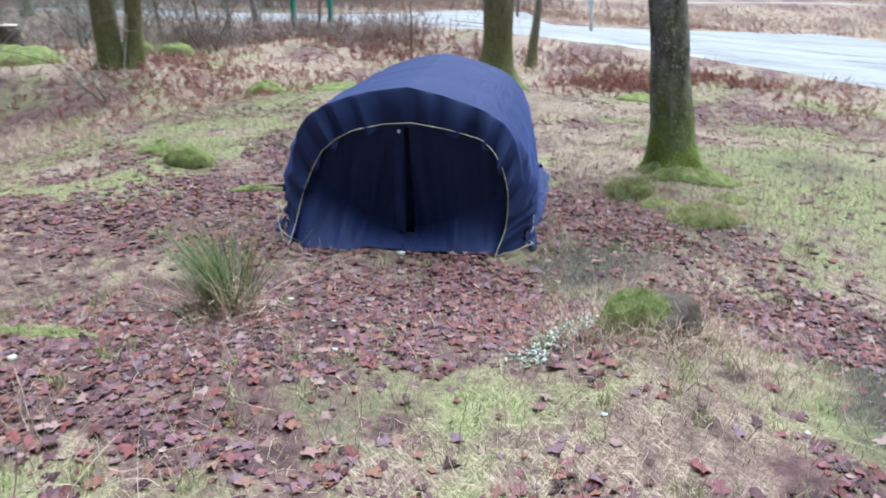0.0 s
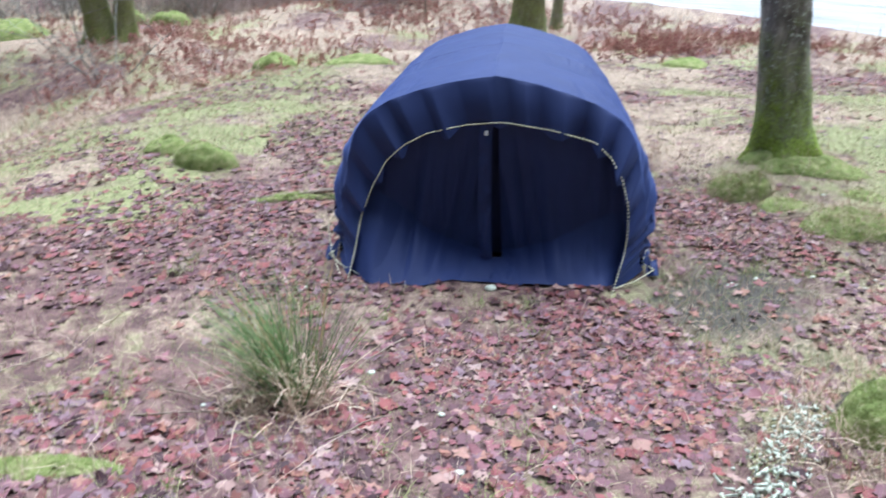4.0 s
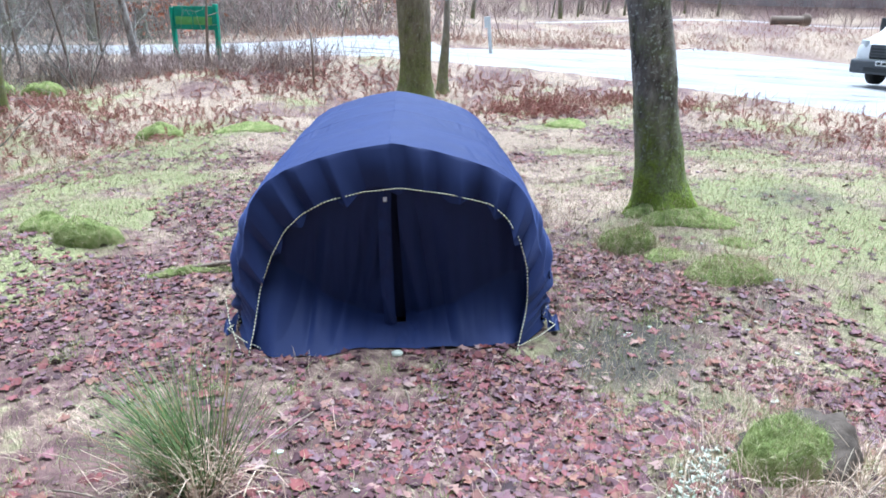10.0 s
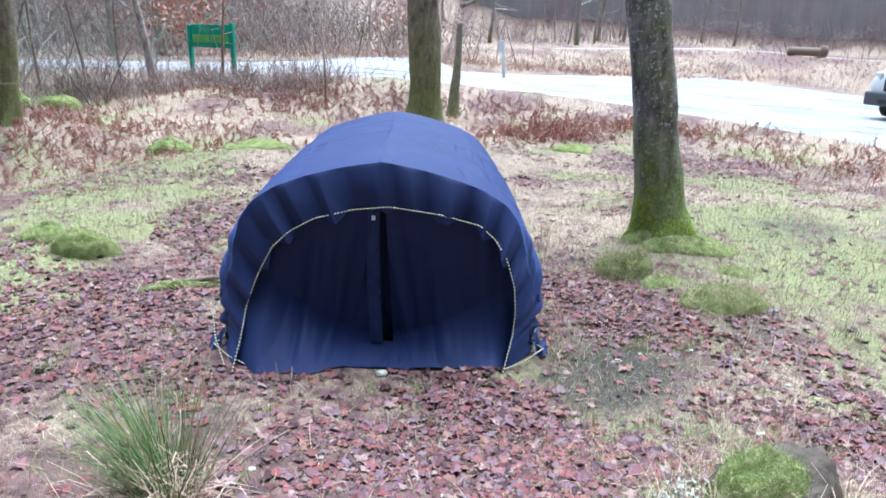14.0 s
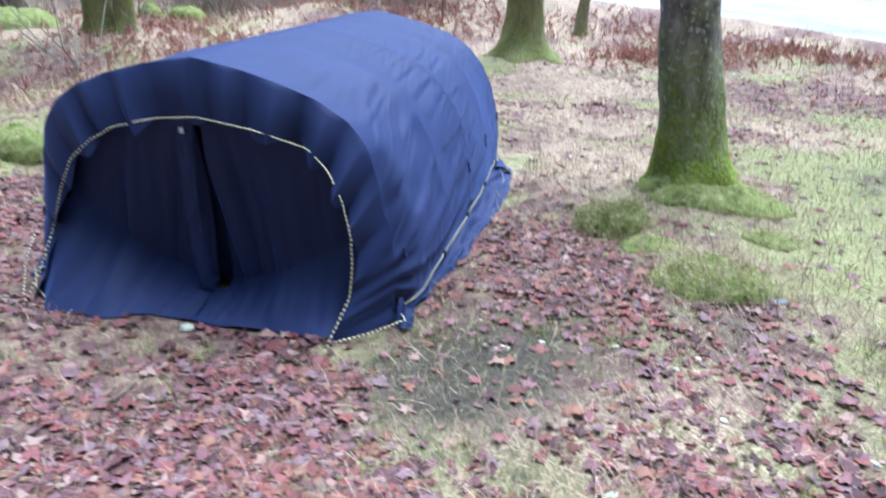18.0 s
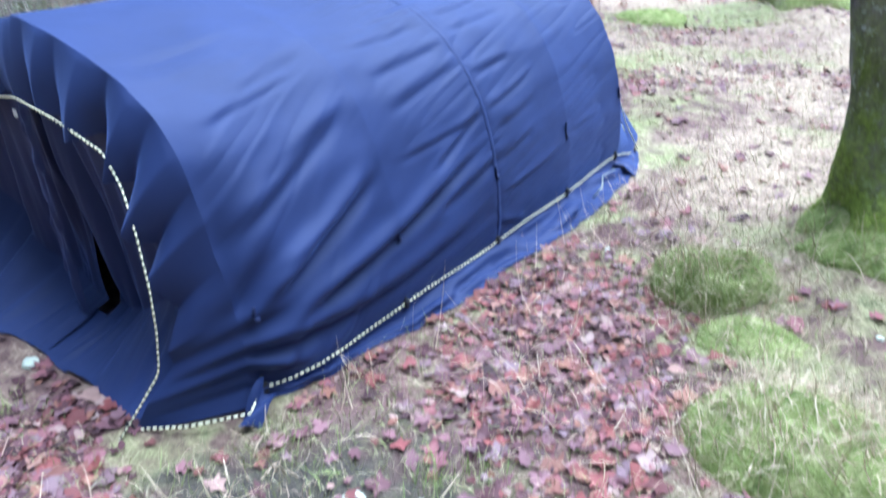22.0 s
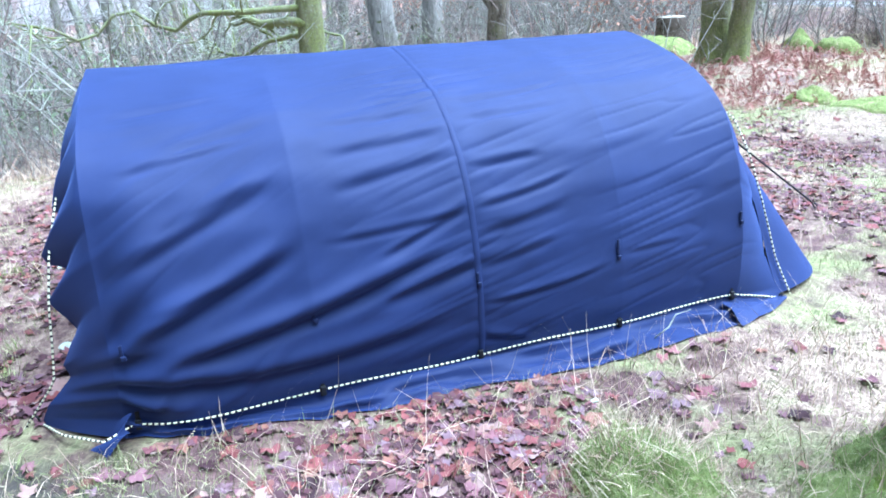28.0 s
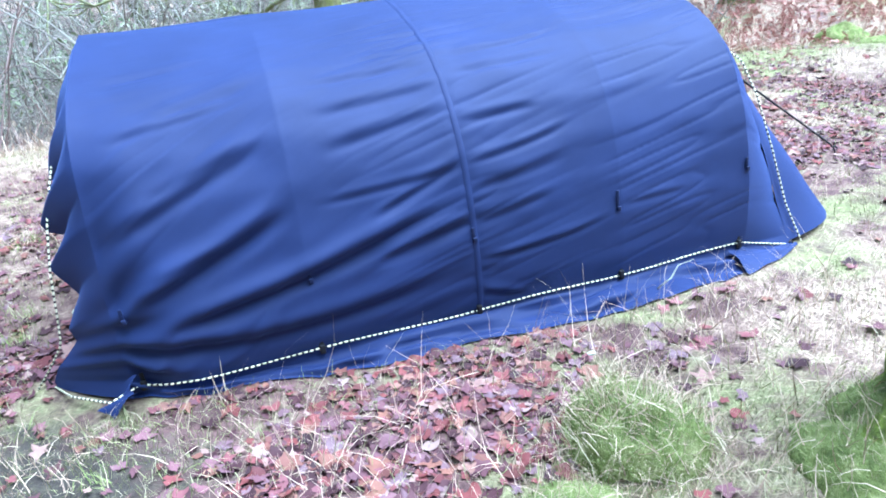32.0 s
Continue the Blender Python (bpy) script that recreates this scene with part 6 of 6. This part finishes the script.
stone(-0.585, -0.012, 0.030, 0.024, 0.017, M_LICHEN, "pale stone against the tent door", 1)
stone(0.622, 0.183, 0.028, 0.021, 0.007, M_LICHEN, "pale lichen flake on bare soil", 2, 30, "lichen_flake")
stone(1.66, 0.685, 0.042, 0.022, 0.012, M_SLATE, "small blue-grey slate on moss", 3, 10)
stone(1.05, -0.55, 0.026, 0.02, 0.008, M_LICHEN, "pale lichen flake in fallen leaves", 4, 20, "lichen_flake")
stone(-1.75, -1.95, 0.02, 0.018, 0.014, M_STONE, "pale stone in fallen leaves", 5)
rs = np.random.default_rng(331)
for k in range(26):
    x, y = rs.uniform(-1.6, 2.2), rs.uniform(-2.4, 1.6)
    if abs(x - CX) < 1.0 and y > -0.1:
        continue
    stone(x, y, rs.uniform(0.008, 0.02), rs.uniform(0.008, 0.018), 0.007, M_LICHEN if k % 3 else M_STONE, "small pale chip lying on the soil", 10 + k, rs.uniform(0, 180), "pale_chip")
for k in range(22):
    x, y = rs.uniform(-2.4, 2.4), rs.uniform(-2.6, 2.0)
    if abs(x - CX) < 1.05 and y > -0.2:
        continue
    b = rs.uniform(0, 6.3)
    v, f = tube(limb_line((x, y, gz(x, y) + 0.012), (math.cos(b), math.sin(b), 0), rs.uniform(0.12, 0.4), 5, 0.12, 0, rs), np.linspace(0.004, 0.002, 6), 5)
    tagged(arrays("twig", v, f, M_STICK), "thin dead twig on the leaf litter", "twig", "fallen twigs")
# white-ended twig by the skirt
v, f = tube([(0.30, 1.95, gz(0.3, 1.95) + 0.01), (0.32, 1.99, 0.06), (0.30, 2.03, 0.09), (0.34, 2.06, 0.12)], [0.003, 0.003, 0.002, 0.001], 5)
tagged(arrays("twig", v, f, M_LICHEN), "pale forked twig beside the tent skirt", "twig", "fallen twigs")

# cut stump further off
sx, sy = -10.3, 9.6
cs = empty("cut_stump", sx, sy, gz(sx, sy))
v, f = tube([(0, 0, -0.1), (0, 0, 0.1), (0, 0, 0.3), (0, 0, 0.5), (0, 0, 0.52)], [0.42, 0.33, 0.28, 0.27, 0.25], 24, True, 0.12, 5)
arrays("wood", v, f, M_STUMPWOOD, cs)
v, f = tube([(0, 0, 0.521), (0, 0, 0.535)], [0.25, 0.24], 24)
arrays("cut_face", v, f, plain("pale_cut_wood", (0.6, 0.52, 0.42), 0.8, vary=0.2, scale=10), cs, label="pale sawn top")
tagged(cs, "dark sawn stump with a pale cut top", "stump")

# ---- notice board ----
M_SIGN = plain("dark_green_paint", (0.03, 0.33, 0.21), 0.55, 0.3, vary=0.25, scale=6)
M_SIGN_L = plain("light_green_panel", (0.16, 0.45, 0.12), 0.5, 0.3, vary=0.2, scale=9)
board = empty("notice_board", -5.26, 13.71, gz(-5.26, 13.71), math.degrees(math.atan2(-0.52, 1.10)))
up = 0.40 - gz(-5.26, 13.71)
for side, top in ((-1, 0.98), (1, 1.05)):
    bm = bmesh.new()
    block(bm, side * 0.60, 0, up + top / 2 - 0.2, 0.09, 0.09, top + 0.4, 0.012)
    part("post", bm, M_SIGN, board)
bm = bmesh.new()
block(bm, 0, 0, up + 0.74, 1.11, 0.045, 0.46, 0.008)
part("panel", bm, M_SIGN, board)
for k, (x0, w) in enumerate(((-0.27, 0.46), (0.25, 0.50))):
    bm = bmesh.new()
    block(bm, x0, -0.028, up + 0.70, w, 0.012, 0.17, 0.003)
    part("notice", bm, M_SIGN_L, board, "lighter green notice panel")
bm = bmesh.new()
block(bm, 0, 0, up + 0.985, 1.06, 0.05, 0.035, 0.006)
part("top_rail", bm, M_SIGN, board)
tagged(board, "dark green wooden notice board on two posts", "sign")

# ---- posts ----
M_WHITE = plain("weathered_white_paint", (0.72, 0.72, 0.72), 0.6, 0.3, vary=0.15, scale=8)
mp = empty("marker_post", 1.75, 17.6, gz(1.75, 17.6))
bm = bmesh.new()
block(bm, 0, 0, 0.45, 0.09, 0.07, 1.1, 0.012)
part("post", bm, M_WHITE, mp).matrix_basis = pose(0, 0, 0, 0, -5, 0)
bm = bmesh.new()
block(bm, -0.045, -0.045, 0.86, 0.17, 0.02, 0.3, 0.004)
part("plate", bm, M_WHITE, mp).matrix_basis = pose(0, 0, 0, 0, -5, 0)
tagged(mp, "leaning white marker post at the car park edge", "post")
mp2 = empty("marker_post", -0.45, 21.0, gz(-0.45, 21.0))
bm = bmesh.new()
block(bm, 0, 0, 0.5, 0.08, 0.06, 1.2, 0.01)
part("post", bm, M_STICK, mp2)
bm = bmesh.new()
block(bm, 0, -0.04, 1.05, 0.2, 0.02, 0.28, 0.004)
part("plate", bm, M_WHITE, mp2)
tagged(mp2, "thin post with a small white plate", "post")
v, f = tube([(0, 0, -0.1), (0.01, 0, 0.5), (-0.01, 0, 1.0)], 0.022, 7)
st = arrays("thin_stake", v, f, M_STICK)
st.location = (-2.4, 11.3, gz(-2.4, 11.3))
tagged(st, "thin bare stake standing in bracken", "stake")

# ---- logs on the far heath ----
for k, (x, y, l, r, rz) in enumerate(((22.5, 44.0, 1.9, 0.27, -15), (25.0, 44.6, 0.8, 0.4, 55))):
    v, f = tube(limb_line((0, 0, 0), (1, 0, 0), l, 5, 0.02, 0, np.random.default_rng(k)), r, 14, True, 0.1, k)
    lg = arrays("log", v, f, M_STICK)
    lg.matrix_world = pose(x, y, gz(x, y) + r * 0.8, 0, 0, rz)
    tagged(lg, "thick felled log lying on the heath", "log", "felled logs")

# ---- parked van ----
def van(x, y, rz):
    root = empty("van", x, y, gz(x, y) + 0.03, rz)
    white = Nodes("white_car_paint", 0.3, 0.5)
    white.b.inputs["Coat Weight"].default_value = 0.5
    white = white.done(white.ramp(white.noise(3, 4), [(0.3, (0.76, 0.77, 0.78)), (0.7, (0.82, 0.82, 0.82))]))
    black = plain("black_plastic", (0.03, 0.032, 0.035), 0.5, 0.4)
    greyp = plain("grey_plastic", (0.09, 0.095, 0.105), 0.6, 0.3)
    glass = Nodes("dark_window_glass", 0.05, 0.6).done((0.02, 0.025, 0.03))
    lampm = Nodes("headlamp_glass", 0.08, 0.6).done((0.55, 0.58, 0.6))
    tyre = plain("tyre_rubber", (0.02, 0.02, 0.02), 0.85)
    steel = plain("wheel_steel", (0.3, 0.31, 0.32), 0.4, 0.5, 0.6)
    # the body: cross sections from the nose backwards (y), half width, sill height, waist, roof
    secs = [(0.00, 0.80, 0.45, 0.78, 0.92), (0.06, 0.90, 0.42, 0.90, 1.05), (0.30, 0.96, 0.40, 1.02, 1.16), (0.75, 0.99, 0.40, 1.10, 1.30), (1.00, 1.00, 0.40, 1.16, 1.46),
            (1.50, 1.00, 0.40, 1.25, 2.02), (1.85, 1.01, 0.40, 1.28, 2.36), (2.20, 1.01, 0.40, 1.30, 2.46), (3.50, 1.01, 0.40, 1.30, 2.50), (5.30, 1.00, 0.42, 1.30, 2.50), (5.42, 0.97, 0.50, 1.28, 2.44)]
    V, F = [], []
    for yy, w, s, m, t in secs:
        ring = [(w * 0.9, s), (w, s + 0.12), (w, m), (w * 0.94, m + (t - m) * 0.55), (w * 0.86, t - 0.10 * min(1, (t - m))), (w * 0.74, t)]
        ring = ring + [(-a, b) for a, b in ring[::-1]]
        V += [(a, yy, b) for a, b in ring]
    n = 12
    for i in range(len(secs) - 1):
        for k in range(n):
            a, b = i * n + k, i * n + (k + 1) % n
            F.append((a, b, b + n, a + n))
    F += [tuple(range(n))[::-1], tuple(range((len(secs) - 1) * n, len(secs) * n))]
    body = arrays("body", V, F, white, root)
    mod = body.modifiers.new("soft", "BEVEL")
    mod.width, mod.segments, mod.limit_method = 0.03, 2, "ANGLE"

    def box(name, mat, cx, cy, cz, sx, sy, sz, bevel=0.02, turn=None, label=""):
        bm = bmesh.new()
        block(bm, cx, cy, cz, sx, sy, sz, bevel, turn)
        return part(name, bm, mat, root, label)
    box("windscreen", glass, 0, 1.27, 1.72, 1.62, 0.03, 0.80, 0.01, pose(0, 0, 0, -42, 0, 0), "dark raked windscreen")
    box("bumper", greyp, 0, 0.02, 0.50, 1.86, 0.26, 0.34, 0.06, None, "dark grey plastic bumper")
    box("lower_grille", black, 0, -0.115, 0.44, 1.10, 0.02, 0.11, 0.008)
    g = box("grille", black, 0, 0.0, 0.86, 1.04, 0.06, 0.34, 0.05, None, "black trapezoid grille")
    for k in range(4):
        box("grille_bar", greyp, 0, -0.035, 0.75 + 0.07 * k, 0.94, 0.012, 0.018, 0.004)
    box("badge", plain("badge_chrome", (0.6, 0.62, 0.66), 0.25, 0.6, 0.8), 0, -0.045, 0.90, 0.2, 0.016, 0.075, 0.007, None, "oval chrome badge")
    box("number_plate", M_WHITE, 0, -0.125, 0.60, 0.52, 0.012, 0.115, 0.003, None, "white number plate")
    for k, w in ((-0.17, 0.1), (-0.03, 0.12), (0.15, 0.13)):
        box("plate_mark", black, k, -0.134, 0.60, w, 0.004, 0.06, 0.001)
    for s in (-1, 1):
        box("headlamp", lampm, s * 0.74, 0.10, 0.98, 0.26, 0.10, 0.30, 0.04, pose(0, 0, 0, 0, 0, s * 25), "tall clear headlamp")
        box("side_mirror", black, s * 1.14, 1.35, 1.45, 0.16, 0.12, 0.34, 0.03)
        box("mirror_arm", black, s * 1.04, 1.37, 1.38, 0.14, 0.05, 0.05, 0.01)
        box("side_window", glass, s * 1.0, 1.95, 1.62, 0.02, 0.75, 0.5, 0.008)
        for yy in (0.95, 4.2):
            w = new("wheel")
            w.parent = root
            w.matrix_basis = pose(s * 0.86, yy, 0.34)
            v, f = tube([(-0.11, 0, 0), (-0.09, 0, 0), (0.09, 0, 0), (0.11, 0, 0)], [0.31, 0.345, 0.345, 0.31], 28)
            arrays("tyre", v, f, tyre, w)
            v, f = tube([(s * 0.10, 0, 0), (s * 0.118, 0, 0)], [0.22, 0.20], 20)
            arrays("rim", v, f, steel, w)
    return tagged(root, "white panel van parked on the wet gravel", "van")


van(10.95, 14.07, -65)
